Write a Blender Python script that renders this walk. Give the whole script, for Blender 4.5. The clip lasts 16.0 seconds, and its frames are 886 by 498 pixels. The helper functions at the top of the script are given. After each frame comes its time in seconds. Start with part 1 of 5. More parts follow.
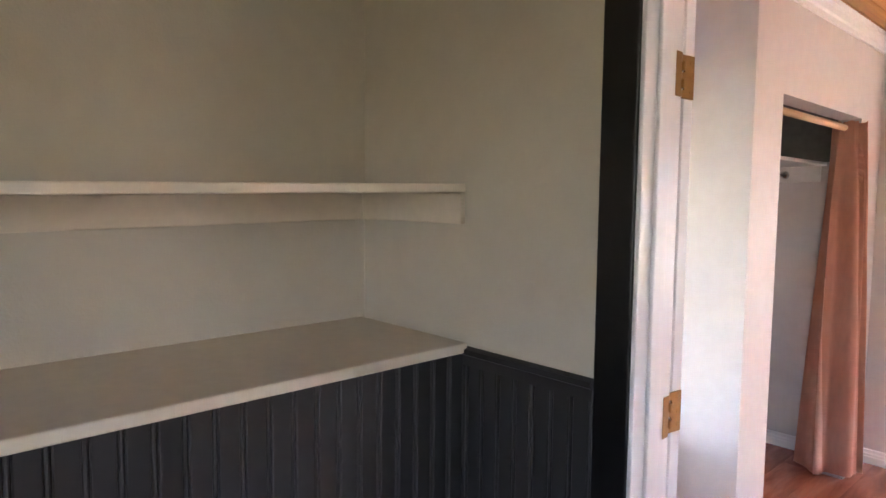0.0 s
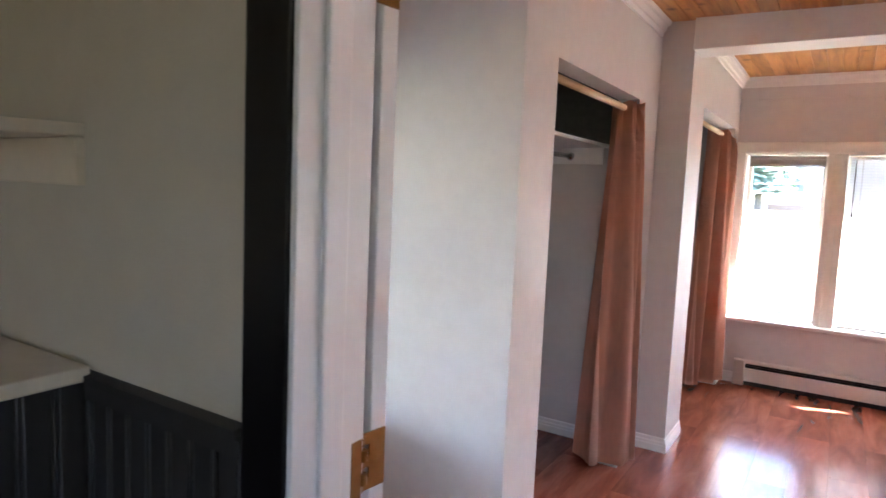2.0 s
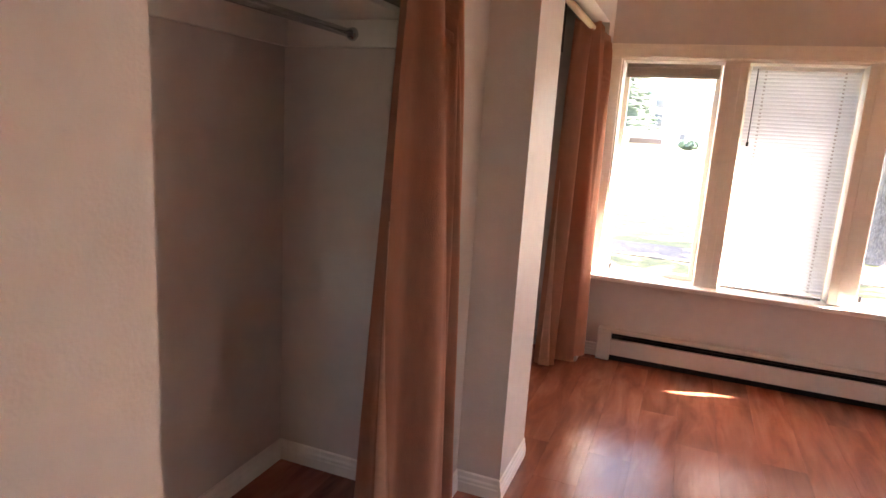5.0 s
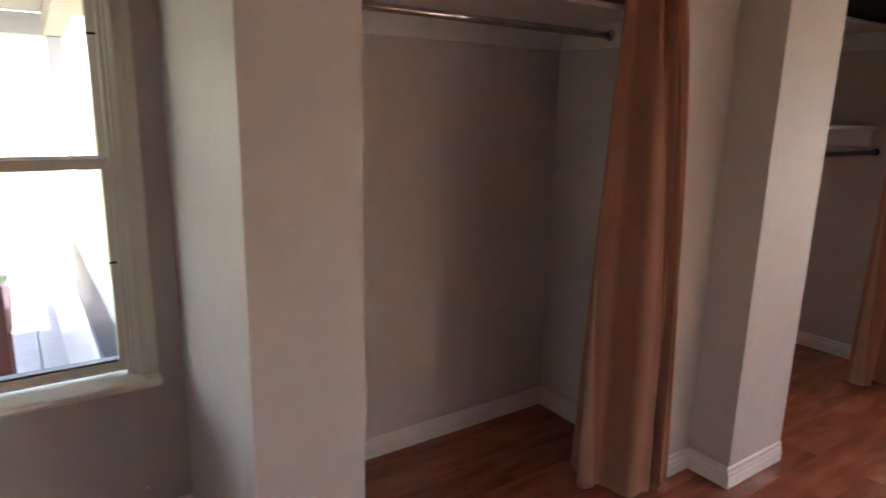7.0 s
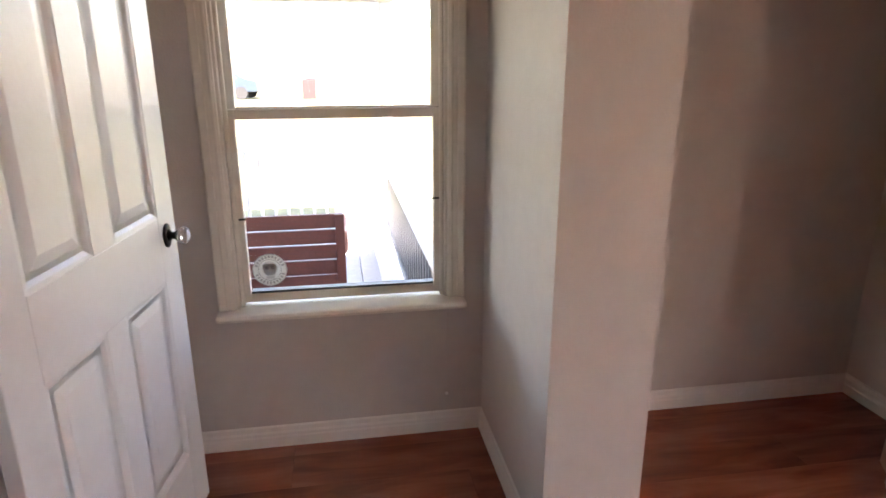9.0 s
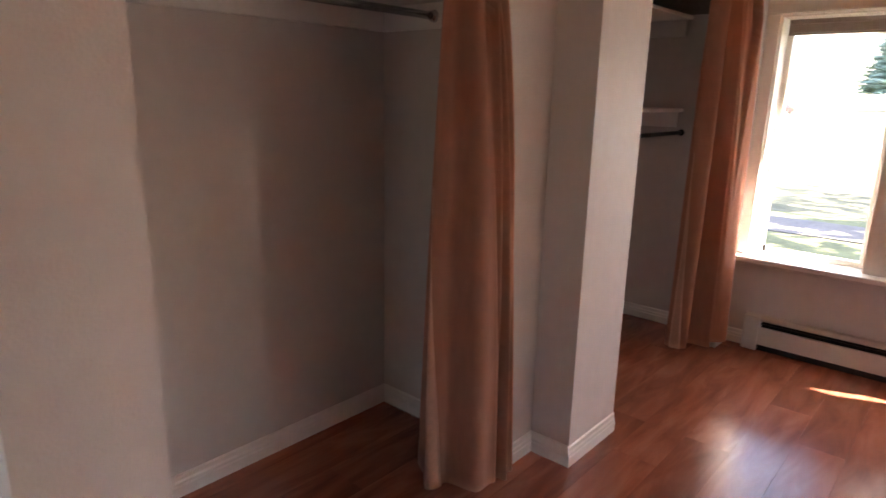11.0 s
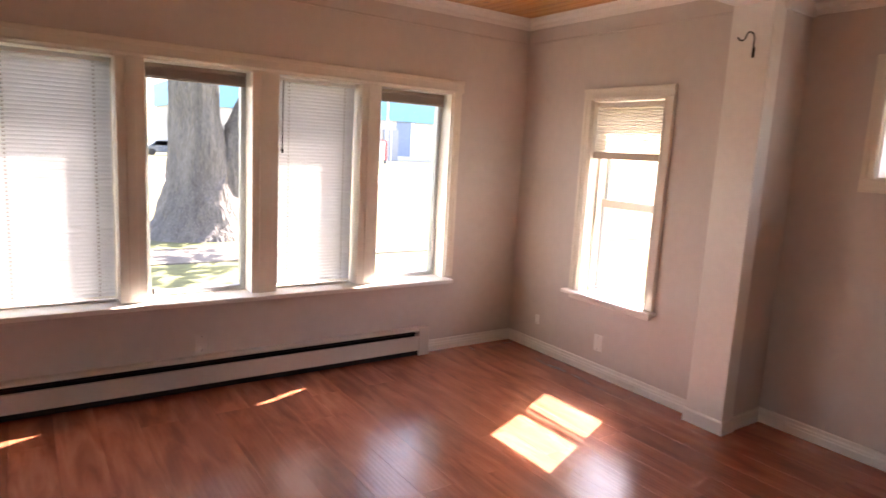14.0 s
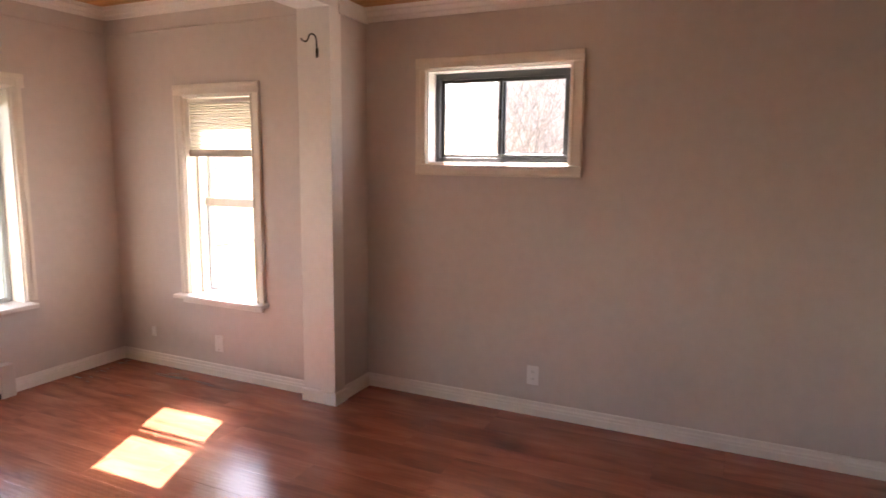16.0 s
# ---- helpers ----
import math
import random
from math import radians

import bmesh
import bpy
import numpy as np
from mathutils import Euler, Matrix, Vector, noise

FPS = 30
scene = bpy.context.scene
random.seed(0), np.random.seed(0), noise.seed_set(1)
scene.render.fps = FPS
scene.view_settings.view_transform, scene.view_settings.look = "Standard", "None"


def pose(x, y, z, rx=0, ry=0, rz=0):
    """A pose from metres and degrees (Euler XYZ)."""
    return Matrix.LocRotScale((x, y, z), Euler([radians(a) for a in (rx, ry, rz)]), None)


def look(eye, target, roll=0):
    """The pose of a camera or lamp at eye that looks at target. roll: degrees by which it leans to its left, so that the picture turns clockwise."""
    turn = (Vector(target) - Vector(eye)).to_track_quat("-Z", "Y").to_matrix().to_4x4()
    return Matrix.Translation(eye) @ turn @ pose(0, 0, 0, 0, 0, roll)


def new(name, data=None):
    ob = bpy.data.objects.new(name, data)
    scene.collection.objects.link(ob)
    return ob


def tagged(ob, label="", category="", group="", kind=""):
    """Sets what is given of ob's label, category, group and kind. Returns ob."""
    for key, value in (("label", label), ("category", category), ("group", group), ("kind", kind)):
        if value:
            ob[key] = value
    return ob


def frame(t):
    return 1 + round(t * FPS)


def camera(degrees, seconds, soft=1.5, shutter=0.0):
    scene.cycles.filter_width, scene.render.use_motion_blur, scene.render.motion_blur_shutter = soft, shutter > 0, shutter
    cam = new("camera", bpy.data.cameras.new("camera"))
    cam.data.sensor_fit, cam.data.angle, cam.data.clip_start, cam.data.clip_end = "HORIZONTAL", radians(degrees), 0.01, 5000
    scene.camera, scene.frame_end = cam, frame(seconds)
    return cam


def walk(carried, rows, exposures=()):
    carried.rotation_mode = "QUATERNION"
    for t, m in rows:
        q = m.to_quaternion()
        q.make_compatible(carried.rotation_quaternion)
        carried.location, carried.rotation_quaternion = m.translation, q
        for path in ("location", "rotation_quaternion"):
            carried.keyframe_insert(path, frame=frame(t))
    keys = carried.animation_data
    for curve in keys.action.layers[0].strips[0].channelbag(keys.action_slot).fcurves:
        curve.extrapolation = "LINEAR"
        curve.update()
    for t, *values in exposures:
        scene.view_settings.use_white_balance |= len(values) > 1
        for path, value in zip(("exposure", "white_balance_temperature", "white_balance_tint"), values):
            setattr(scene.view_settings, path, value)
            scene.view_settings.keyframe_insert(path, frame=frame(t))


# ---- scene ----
cam = camera(70.7, 16.0, shutter=0.2)
PATH = [
    (0, (0.281, -0.625, 1.532), (-1.203, 0.706, 1.378), 0.6),
    (0.5, (0.251, -0.636, 1.534), (-1.192, 0.744, 1.415), 1.1),
    (1, (0.223, -0.534, 1.508), (-1.087, 0.971, 1.36), 1.7),
    (1.5, (0.212, -0.257, 1.502), (-0.984, 1.338, 1.338), 2.2),
    (2, (0.191, -0.022, 1.489), (-0.877, 1.658, 1.297), 2.4),
    (2.5, (0.082, 0.246, 1.47), (-0.744, 2.051, 1.225), 2.6),
    (3, (0.016, 0.461, 1.448), (-0.703, 2.303, 1.147), 1.6),
    (3.2, (0.008, 0.558, 1.442), (-0.691, 2.405, 1.127), 1.4),
    (5.3, (-0.047, 1.660, 1.413), (-0.772, 3.480, 1.010), 4.4),
    (5.5, (0.043, 1.727, 1.387), (-0.823, 3.488, 0.999), 3.9),
    (6, (0.27, 1.799, 1.392), (-0.891, 3.378, 0.993), 2.7),
    (6.5, (0.479, 1.672, 1.399), (-0.885, 3.07, 0.972), 2.4),
    (7, (0.579, 1.53, 1.414), (-1.028, 2.638, 0.975), 1.3),
    (7.5, (0.628, 1.469, 1.412), (-1.212, 2.094, 0.938), 0.3),
    (8, (0.646, 1.408, 1.403), (-1.273, 1.579, 0.866), -1.6),
    (8.2, (0.659, 1.390, 1.398), (-1.261, 1.510, 0.852), -1.5),
    (10.5, (0.541, 1.586, 1.413), (-0.964, 2.78, 0.859), 2.9),
    (11, (0.493, 1.688, 1.427), (-0.785, 3.149, 0.944), 1.3),
    (11.5, (0.366, 1.809, 1.48), (-0.563, 3.527, 1.05), 0.9),
    (12, (0.304, 1.896, 1.48), (-0.189, 3.796, 1.097), 2.0),
    (12.5, (0.281, 1.93, 1.475), (0.287, 3.899, 1.126), 2.2),
    (13, (0.219, 1.934, 1.461), (0.69, 3.848, 1.125), 2.4),
    (13.5, (0.243, 1.9, 1.453), (1.058, 3.697, 1.127), 3.0),
    (14, (0.337, 1.843, 1.475), (1.455, 3.472, 1.162), 3.1),
    (14.5, (0.391, 1.777, 1.482), (1.784, 3.18, 1.182), 2.9),
    (15, (0.437, 1.695, 1.477), (2.005, 2.903, 1.192), 1.7),
    (15.5, (0.477, 1.64, 1.468), (2.149, 2.703, 1.191), 0.9),
    (16, (0.513, 1.555, 1.465), (2.309, 2.388, 1.184), 0.6),
]
walk(cam, [(t, look(eye, target, roll)) for t, eye, target, roll in PATH], [
    (0.0, 5.35, 6500, 24), (1.0, 5.35, 6450, 22), (1.5, 5.0, 6250, 21), (2.0, 4.65, 6100, 20), (2.5, 4.15, 6300, 20), (3.0, 3.8, 6500, 18),
    (5.5, 4.17, 8080, 29), (6.0, 4.22, 7950, 28), (6.5, 3.72, 7500, 25), (7.0, 3.46, 7250, 20), (7.5, 4.03, 7250, 19), (8.0, 4.08, 7250, 21),
    (10.5, 3.46, 7800, 25), (11.0, 3.56, 7350, 24), (11.5, 4.2, 7850, 29), (12.0, 3.72, 7800, 28), (12.5, 3.55, 7900, 28), (13.0, 3.36, 7880, 27), (13.5, 3.26, 7680, 26), (14.5, 3.12, 7680, 27), (15.5, 3.36, 7800, 27), (16.0, 3.25, 7550, 25)])

# ---- world and sun ----
SUN_EL, SUN_X, SUN_Y = radians(46.9), 0.924, 0.382
sun_dir = Vector((SUN_X * math.cos(SUN_EL), SUN_Y * math.cos(SUN_EL), math.sin(SUN_EL)))
world = bpy.data.worlds.new("world")
scene.world = world
world.use_nodes = True
wn = world.node_tree
sky = wn.nodes.new("ShaderNodeTexSky")
sky.sky_type = "NISHITA"
sky.sun_disc = False
sky.sun_elevation = SUN_EL
sky.sun_rotation = math.atan2(SUN_X, SUN_Y)
wn.links.new(sky.outputs[0], wn.nodes["Background"].inputs[0])
wn.nodes["Background"].inputs[1].default_value = 0.15
sun_data = bpy.data.lights.new("sun", "SUN")
sun_data.energy, sun_data.angle, sun_data.color = 5.0, radians(0.5), (1.0, 0.99, 0.975)
new("sun", sun_data).matrix_world = look(sun_dir * 30, (0, 0, 0))
scene.view_settings.exposure = 0.0


def fill_light(name, at, toward, w, h, watts, tint=(0.92, 0.96, 1.0)):
    """A rectangular area lamp that fills a room from beside an opening."""
    data = bpy.data.lights.new(name, "AREA")
    data.shape, data.size, data.size_y, data.energy, data.color = "RECTANGLE", w, h, watts, tint
    ob = new(name, data)
    ob.matrix_world = look(at, toward)
    return ob


# warm fill lamp added out of view to brighten the pantry
fill_light("pantry_fill_light", (1.25, -2.70, 1.5), (-1.4, -0.4, 1.3), 0.8, 1.1, 0.024, (1.0, 0.78, 0.60))


# ---- materials ----
def material(name, color, rough=0.5, metal=0.0, vary=0.08, scale=3.0, bump=0.0, bump_scale=80.0, per_object=0.0, grain=(1, 1, 1), spec=0.5):
    """A surface with cloudy variation of its colour at two scales and a fine relief."""
    m = bpy.data.materials.new(name)
    m.use_nodes = True
    nt = m.node_tree
    b = nt.nodes["Principled BSDF"]
    b.inputs["Roughness"].default_value = rough
    b.inputs["Metallic"].default_value = metal
    b.inputs["Specular IOR Level"].default_value = spec
    co = nt.nodes.new("ShaderNodeTexCoord")
    mp = nt.nodes.new("ShaderNodeMapping")
    mp.inputs["Scale"].default_value = grain
    nt.links.new(co.outputs["Object"], mp.inputs["Vector"])
    last = None
    if vary or per_object:
        n1 = nt.nodes.new("ShaderNodeTexNoise")
        n1.inputs["Scale"].default_value, n1.inputs["Detail"].default_value = scale, 4.0
        n2 = nt.nodes.new("ShaderNodeTexNoise")
        n2.inputs["Scale"].default_value, n2.inputs["Detail"].default_value = scale * 14, 3.0
        add = nt.nodes.new("ShaderNodeMath")
        add.operation = "ADD"
        for n in (n1, n2):
            nt.links.new(mp.outputs[0], n.inputs["Vector"])
        nt.links.new(n1.outputs[0], add.inputs[0])
        nt.links.new(n2.outputs[0], add.inputs[1])
        rng = nt.nodes.new("ShaderNodeMapRange")
        rng.inputs["From Min"].default_value, rng.inputs["From Max"].default_value = 0.6, 1.4
        rng.inputs["To Min"].default_value, rng.inputs["To Max"].default_value = 1 - vary, 1 + vary
        nt.links.new(add.outputs[0], rng.inputs["Value"])
        val = rng.outputs[0]
        if per_object:
            info = nt.nodes.new("ShaderNodeObjectInfo")
            r2 = nt.nodes.new("ShaderNodeMapRange")
            r2.inputs["To Min"].default_value, r2.inputs["To Max"].default_value = 1 - per_object, 1 + per_object
            nt.links.new(info.outputs["Random"], r2.inputs["Value"])
            mul = nt.nodes.new("ShaderNodeMath")
            mul.operation = "MULTIPLY"
            nt.links.new(val, mul.inputs[0])
            nt.links.new(r2.outputs[0], mul.inputs[1])
            val = mul.outputs[0]
        hsv = nt.nodes.new("ShaderNodeHueSaturation")
        hsv.inputs["Color"].default_value = (*color, 1)
        nt.links.new(val, hsv.inputs["Value"])
        nt.links.new(hsv.outputs[0], b.inputs["Base Color"])
    else:
        b.inputs["Base Color"].default_value = (*color, 1)
    if bump:
        nb = nt.nodes.new("ShaderNodeTexNoise")
        nb.inputs["Scale"].default_value, nb.inputs["Detail"].default_value = bump_scale, 3.0
        nt.links.new(mp.outputs[0], nb.inputs["Vector"])
        bp = nt.nodes.new("ShaderNodeBump")
        bp.inputs["Strength"].default_value, bp.inputs["Distance"].default_value = bump, 0.004
        nt.links.new(nb.outputs[0], bp.inputs["Height"])
        nt.links.new(bp.outputs[0], b.inputs["Normal"])
    return m


def wood(name, dark, mid, light, axis, rough=0.35, stretch=18.0, scale=2.2, per_object=0.25, ripple=0.0, bump=0.15, island=False, knots=False):
    """Boards with grain along one axis (0 x, 1 y, 2 z); each piece has its own shade and its own part of the grain."""
    m = bpy.data.materials.new(name)
    m.use_nodes = True
    nt = m.node_tree
    b = nt.nodes["Principled BSDF"]
    co = nt.nodes.new("ShaderNodeTexCoord")
    if island:
        rnd = nt.nodes.new("ShaderNodeNewGeometry").outputs["Random Per Island"]
    else:
        rnd = nt.nodes.new("ShaderNodeObjectInfo").outputs["Random"]
    off = nt.nodes.new("ShaderNodeVectorMath")
    off.operation = "MULTIPLY_ADD"
    comb = nt.nodes.new("ShaderNodeCombineXYZ")
    for i in range(3):
        nt.links.new(rnd, comb.inputs[i])
    nt.links.new(comb.outputs[0], off.inputs[0])
    off.inputs[1].default_value = (37.0, 53.0, 71.0)
    nt.links.new(co.outputs["Object"], off.inputs[2])
    mp = nt.nodes.new("ShaderNodeMapping")
    s = [stretch, stretch, stretch]
    s[axis] = 1.0
    mp.inputs["Scale"].default_value = s
    nt.links.new(off.outputs[0], mp.inputs["Vector"])
    n1 = nt.nodes.new("ShaderNodeTexNoise")
    n1.inputs["Scale"].default_value, n1.inputs["Detail"].default_value, n1.inputs["Distortion"].default_value = scale, 6.0, 0.6
    nt.links.new(mp.outputs[0], n1.inputs["Vector"])
    ramp = nt.nodes.new("ShaderNodeValToRGB")
    ramp.color_ramp.elements[0].position, ramp.color_ramp.elements[0].color = 0.3, (*dark, 1)
    ramp.color_ramp.elements[1].position, ramp.color_ramp.elements[1].color = 0.72, (*light, 1)
    e = ramp.color_ramp.elements.new(0.5)
    e.color = (*mid, 1)
    nt.links.new(n1.outputs[0], ramp.inputs[0])
    col = ramp.outputs[0]
    if knots:
        vo = nt.nodes.new("ShaderNodeTexVoronoi")
        vo.inputs["Scale"].default_value = 4.5
        nt.links.new(off.outputs[0], vo.inputs["Vector"])
        kr = nt.nodes.new("ShaderNodeValToRGB")
        kr.color_ramp.elements[0].position, kr.color_ramp.elements[0].color = 0.05, (0.35, 0.2, 0.12, 1)
        kr.color_ramp.elements[1].position, kr.color_ramp.elements[1].color = 0.16, (1, 1, 1, 1)
        nt.links.new(vo.outputs["Distance"], kr.inputs[0])
        mx = nt.nodes.new("ShaderNodeMixRGB")
        mx.blend_type = "MULTIPLY"
        mx.inputs[0].default_value = 1.0
        nt.links.new(col, mx.inputs[1])
        nt.links.new(kr.outputs[0], mx.inputs[2])
        col = mx.outputs[0]
    rng = nt.nodes.new("ShaderNodeMapRange")
    rng.inputs["To Min"].default_value, rng.inputs["To Max"].default_value = 1 - per_object, 1 + per_object
    nt.links.new(rnd, rng.inputs["Value"])
    hsv = nt.nodes.new("ShaderNodeHueSaturation")
    nt.links.new(col, hsv.inputs["Color"])
    nt.links.new(rng.outputs[0], hsv.inputs["Value"])
    nt.links.new(hsv.outputs[0], b.inputs["Base Color"])
    rr = nt.nodes.new("ShaderNodeMapRange")
    rr.inputs["To Min"].default_value, rr.inputs["To Max"].default_value = rough - 0.02, rough + 0.05
    nt.links.new(n1.outputs[0], rr.inputs["Value"])
    nt.links.new(rr.outputs[0], b.inputs["Roughness"])
    height = n1.outputs[0]
    bp = nt.nodes.new("ShaderNodeBump")
    bp.inputs["Strength"].default_value, bp.inputs["Distance"].default_value = bump, 0.002
    nt.links.new(height, bp.inputs["Height"])
    if ripple:
        # shallow embossed grooves that run along the board
        m2 = nt.nodes.new("ShaderNodeMapping")
        s2 = [1.0, 1.0, 1.0]
        s2[axis] = 0.12
        m2.inputs["Scale"].default_value = s2
        nt.links.new(co.outputs["Object"], m2.inputs["Vector"])
        n3 = nt.nodes.new("ShaderNodeTexWave")
        n3.bands_direction = "Y" if axis == 0 else "X"
        n3.inputs["Scale"].default_value, n3.inputs["Distortion"].default_value = 13.0, 2.4
        n3.inputs["Detail"].default_value, n3.inputs["Detail Scale"].default_value = 2.0, 3.0
        nt.links.new(m2.outputs[0], n3.inputs["Vector"])
        b2 = nt.nodes.new("ShaderNodeBump")
        b2.inputs["Strength"].default_value, b2.inputs["Distance"].default_value = ripple, 0.004
        nt.links.new(n3.outputs["Fac"], b2.inputs["Height"])
        nt.links.new(b2.outputs[0], bp.inputs["Normal"])
        nt.links.new(b2.outputs[0], b.inputs["Coat Normal"])
    nt.links.new(bp.outputs[0], b.inputs["Normal"])
    return m


def glass_material(name):
    m = bpy.data.materials.new(name)
    m.use_nodes = True
    b = m.node_tree.nodes["Principled BSDF"]
    b.inputs["Base Color"].default_value = (1, 1, 1, 1)
    b.inputs["Roughness"].default_value = 0.0
    b.inputs["Transmission Weight"].default_value = 1.0
    b.inputs["IOR"].default_value = 1.05
    return m


def translucent_material(name, color, amount):
    m = bpy.data.materials.new(name)
    m.use_nodes = True
    nt = m.node_tree
    b = nt.nodes["Principled BSDF"]
    b.inputs["Base Color"].default_value = (*color, 1)
    b.inputs["Roughness"].default_value = 0.5
    tr = nt.nodes.new("ShaderNodeBsdfTranslucent")
    tr.inputs[0].default_value = (*color, 1)
    mx = nt.nodes.new("ShaderNodeMixShader")
    mx.inputs[0].default_value = amount
    nt.links.new(b.outputs[0], mx.inputs[1])
    nt.links.new(tr.outputs[0], mx.inputs[2])
    nt.links.new(mx.outputs[0], nt.nodes["Material Output"].inputs[0])
    return m


WALL = material("greige_wall_paint", (0.63, 0.58, 0.545), 0.55, vary=0.05, scale=1.2, bump=0.25, bump_scale=140)
CREAM = material("cream_wall_paint", (0.56, 0.485, 0.385), 0.6, vary=0.05, scale=1.0, bump=0.3, bump_scale=120)
TRIM = material("white_trim_paint", (0.83, 0.81, 0.77), 0.32, vary=0.04, scale=2.0, bump=0.08, bump_scale=60)
CASING = material("cream_casing_paint", (0.81, 0.765, 0.68), 0.35, vary=0.05, scale=2.0, bump=0.08, bump_scale=60)
DOOR = material("white_door_paint", (0.76, 0.75, 0.76), 0.3, vary=0.03, scale=2.0, bump=0.1, bump_scale=70)
BLACK = material("black_gloss_paint", (0.006, 0.005, 0.005), 0.35, vary=0.2, scale=3.0)
CHARCOAL = material("charcoal_wainscot_paint", (0.030, 0.026, 0.024), 0.55, vary=0.12, scale=2.5, bump=0.1, bump_scale=50)
SHELF = material("cream_shelf_paint", (0.72, 0.61, 0.48), 0.45, vary=0.06, scale=2.0, bump=0.15, bump_scale=90)
BRASS = material("worn_brass", (0.25, 0.135, 0.042), 0.40, 1.0, vary=0.2, scale=30.0)
CHROME = material("chrome", (0.6, 0.6, 0.6), 0.18, 1.0, vary=0.1, scale=20.0)
DARK_METAL = material("dark_bronze_metal", (0.03, 0.027, 0.025), 0.4, 0.8, vary=0.2, scale=12.0)
ALUMINIUM = material("dark_aluminium_frame", (0.10, 0.105, 0.11), 0.4, 0.7, vary=0.1, scale=8.0)
GREY_ALU = material("grey_aluminium_frame", (0.42, 0.45, 0.46), 0.4, 0.6, vary=0.08, scale=8.0)
GLASS = glass_material("window_glass")
CRYSTAL = material("crystal", (0.95, 0.95, 0.95), 0.03, vary=0.0)
CRYSTAL.node_tree.nodes["Principled BSDF"].inputs["Transmission Weight"].default_value = 1.0
CURTAIN = material("terracotta_curtain_cloth", (0.63, 0.31, 0.205), 0.85, vary=0.1, scale=3.0, bump=0.4, bump_scale=500, grain=(1, 1, 0.3))
CURTAIN_HEM = material("curtain_lining_cloth", (0.80, 0.50, 0.36), 0.85, vary=0.1, scale=5.0, bump=0.3, bump_scale=400)
POLE_WOOD = wood("pale_pole_wood", (0.45, 0.28, 0.13), (0.62, 0.42, 0.22), (0.74, 0.55, 0.32), 1, 0.45)
FLOOR = wood("red_laminate", (0.235, 0.070, 0.039), (0.345, 0.113, 0.062), (0.45, 0.167, 0.098), 1, 0.20, 5.0, 2.6, 0.17, 0.08, 0.008)
FLOOR.node_tree.nodes["Principled BSDF"].inputs["Coat Weight"].default_value = 0.35
FLOOR.node_tree.nodes["Principled BSDF"].inputs["Coat Roughness"].default_value = 0.16
FLOOR_UNDER = material("plank_joint", (0.08, 0.025, 0.014), 0.7, vary=0.1)
PINE = wood("knotty_pine", (0.34, 0.125, 0.03), (0.50, 0.22, 0.055), (0.62, 0.32, 0.10), 1, 0.35, 12.0, 2.0, 0.15, 0.0, 0.1, True, True)
PLAIN_CEILING = material("white_ceiling_paint", (0.6, 0.57, 0.5), 0.7, vary=0.05)
HEATER = material("cream_enamel", (0.66, 0.61, 0.56), 0.35, vary=0.05, scale=3.0, bump=0.05)
FIN = material("heater_fins_and_gap_shade", (0.008, 0.007, 0.007), 0.6, 0.3, vary=0.2, scale=10.0)
BLIND = translucent_material("white_blind_slat", (0.72, 0.74, 0.76), 0.15)
LADDER = translucent_material("grey_ladder_tape", (0.42, 0.40, 0.38), 0.3)
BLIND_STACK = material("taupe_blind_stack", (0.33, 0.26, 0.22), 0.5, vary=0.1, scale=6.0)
SHADE = translucent_material("cream_cellular_shade", (0.78, 0.73, 0.64), 0.12)
PLASTIC = material("white_plastic", (0.85, 0.84, 0.82), 0.35, vary=0.03)
SLOT = material("dark_slot", (0.03, 0.03, 0.03), 0.6, vary=0.1)
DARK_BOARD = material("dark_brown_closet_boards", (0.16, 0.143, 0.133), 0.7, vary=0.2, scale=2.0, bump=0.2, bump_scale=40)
IRON = material("dark_wrought_iron", (0.02, 0.015, 0.012), 0.4, 0.7, vary=0.2, scale=20.0)


# ---- building helpers ----
def box(bm, x0, x1, y0, y1, z0, z1):
    v = [bm.verts.new(p) for p in ((x0, y0, z0), (x1, y0, z0), (x1, y1, z0), (x0, y1, z0), (x0, y0, z1), (x1, y0, z1), (x1, y1, z1), (x0, y1, z1))]
    for f in ((3, 2, 1, 0), (4, 5, 6, 7), (0, 1, 5, 4), (1, 2, 6, 5), (2, 3, 7, 6), (3, 0, 4, 7)):
        bm.faces.new([v[i] for i in f])
    return v


def mesh_of(name, bm, mat, bevel=0.0, smooth=False):
    if bevel:
        bmesh.ops.bevel(bm, geom=list(bm.edges), offset=bevel, segments=2, profile=0.5, affect="EDGES", clamp_overlap=True)
    bmesh.ops.recalc_face_normals(bm, faces=list(bm.faces))
    me = bpy.data.meshes.new(name)
    bm.to_mesh(me)
    bm.free()
    me.materials.append(mat)
    if smooth:
        for p in me.polygons:
            p.use_smooth = True
    return me


def part(name, bm, mat, parent=None, label="", bevel=0.0, smooth=False):
    ob = new(name, mesh_of(name, bm, mat, bevel, smooth))
    if parent is not None:
        ob.parent = parent
    if label:
        ob["label"] = label
    return ob


def box_part(name, b, mat, parent=None, label="", bevel=0.003):
    bm = bmesh.new()
    box(bm, *b)
    return part(name, bm, mat, parent, label, bevel)


def thing(name, at, label, category, group="", kind=""):
    ob = new(name)
    ob.location = at
    return tagged(ob, label, category, group, kind)


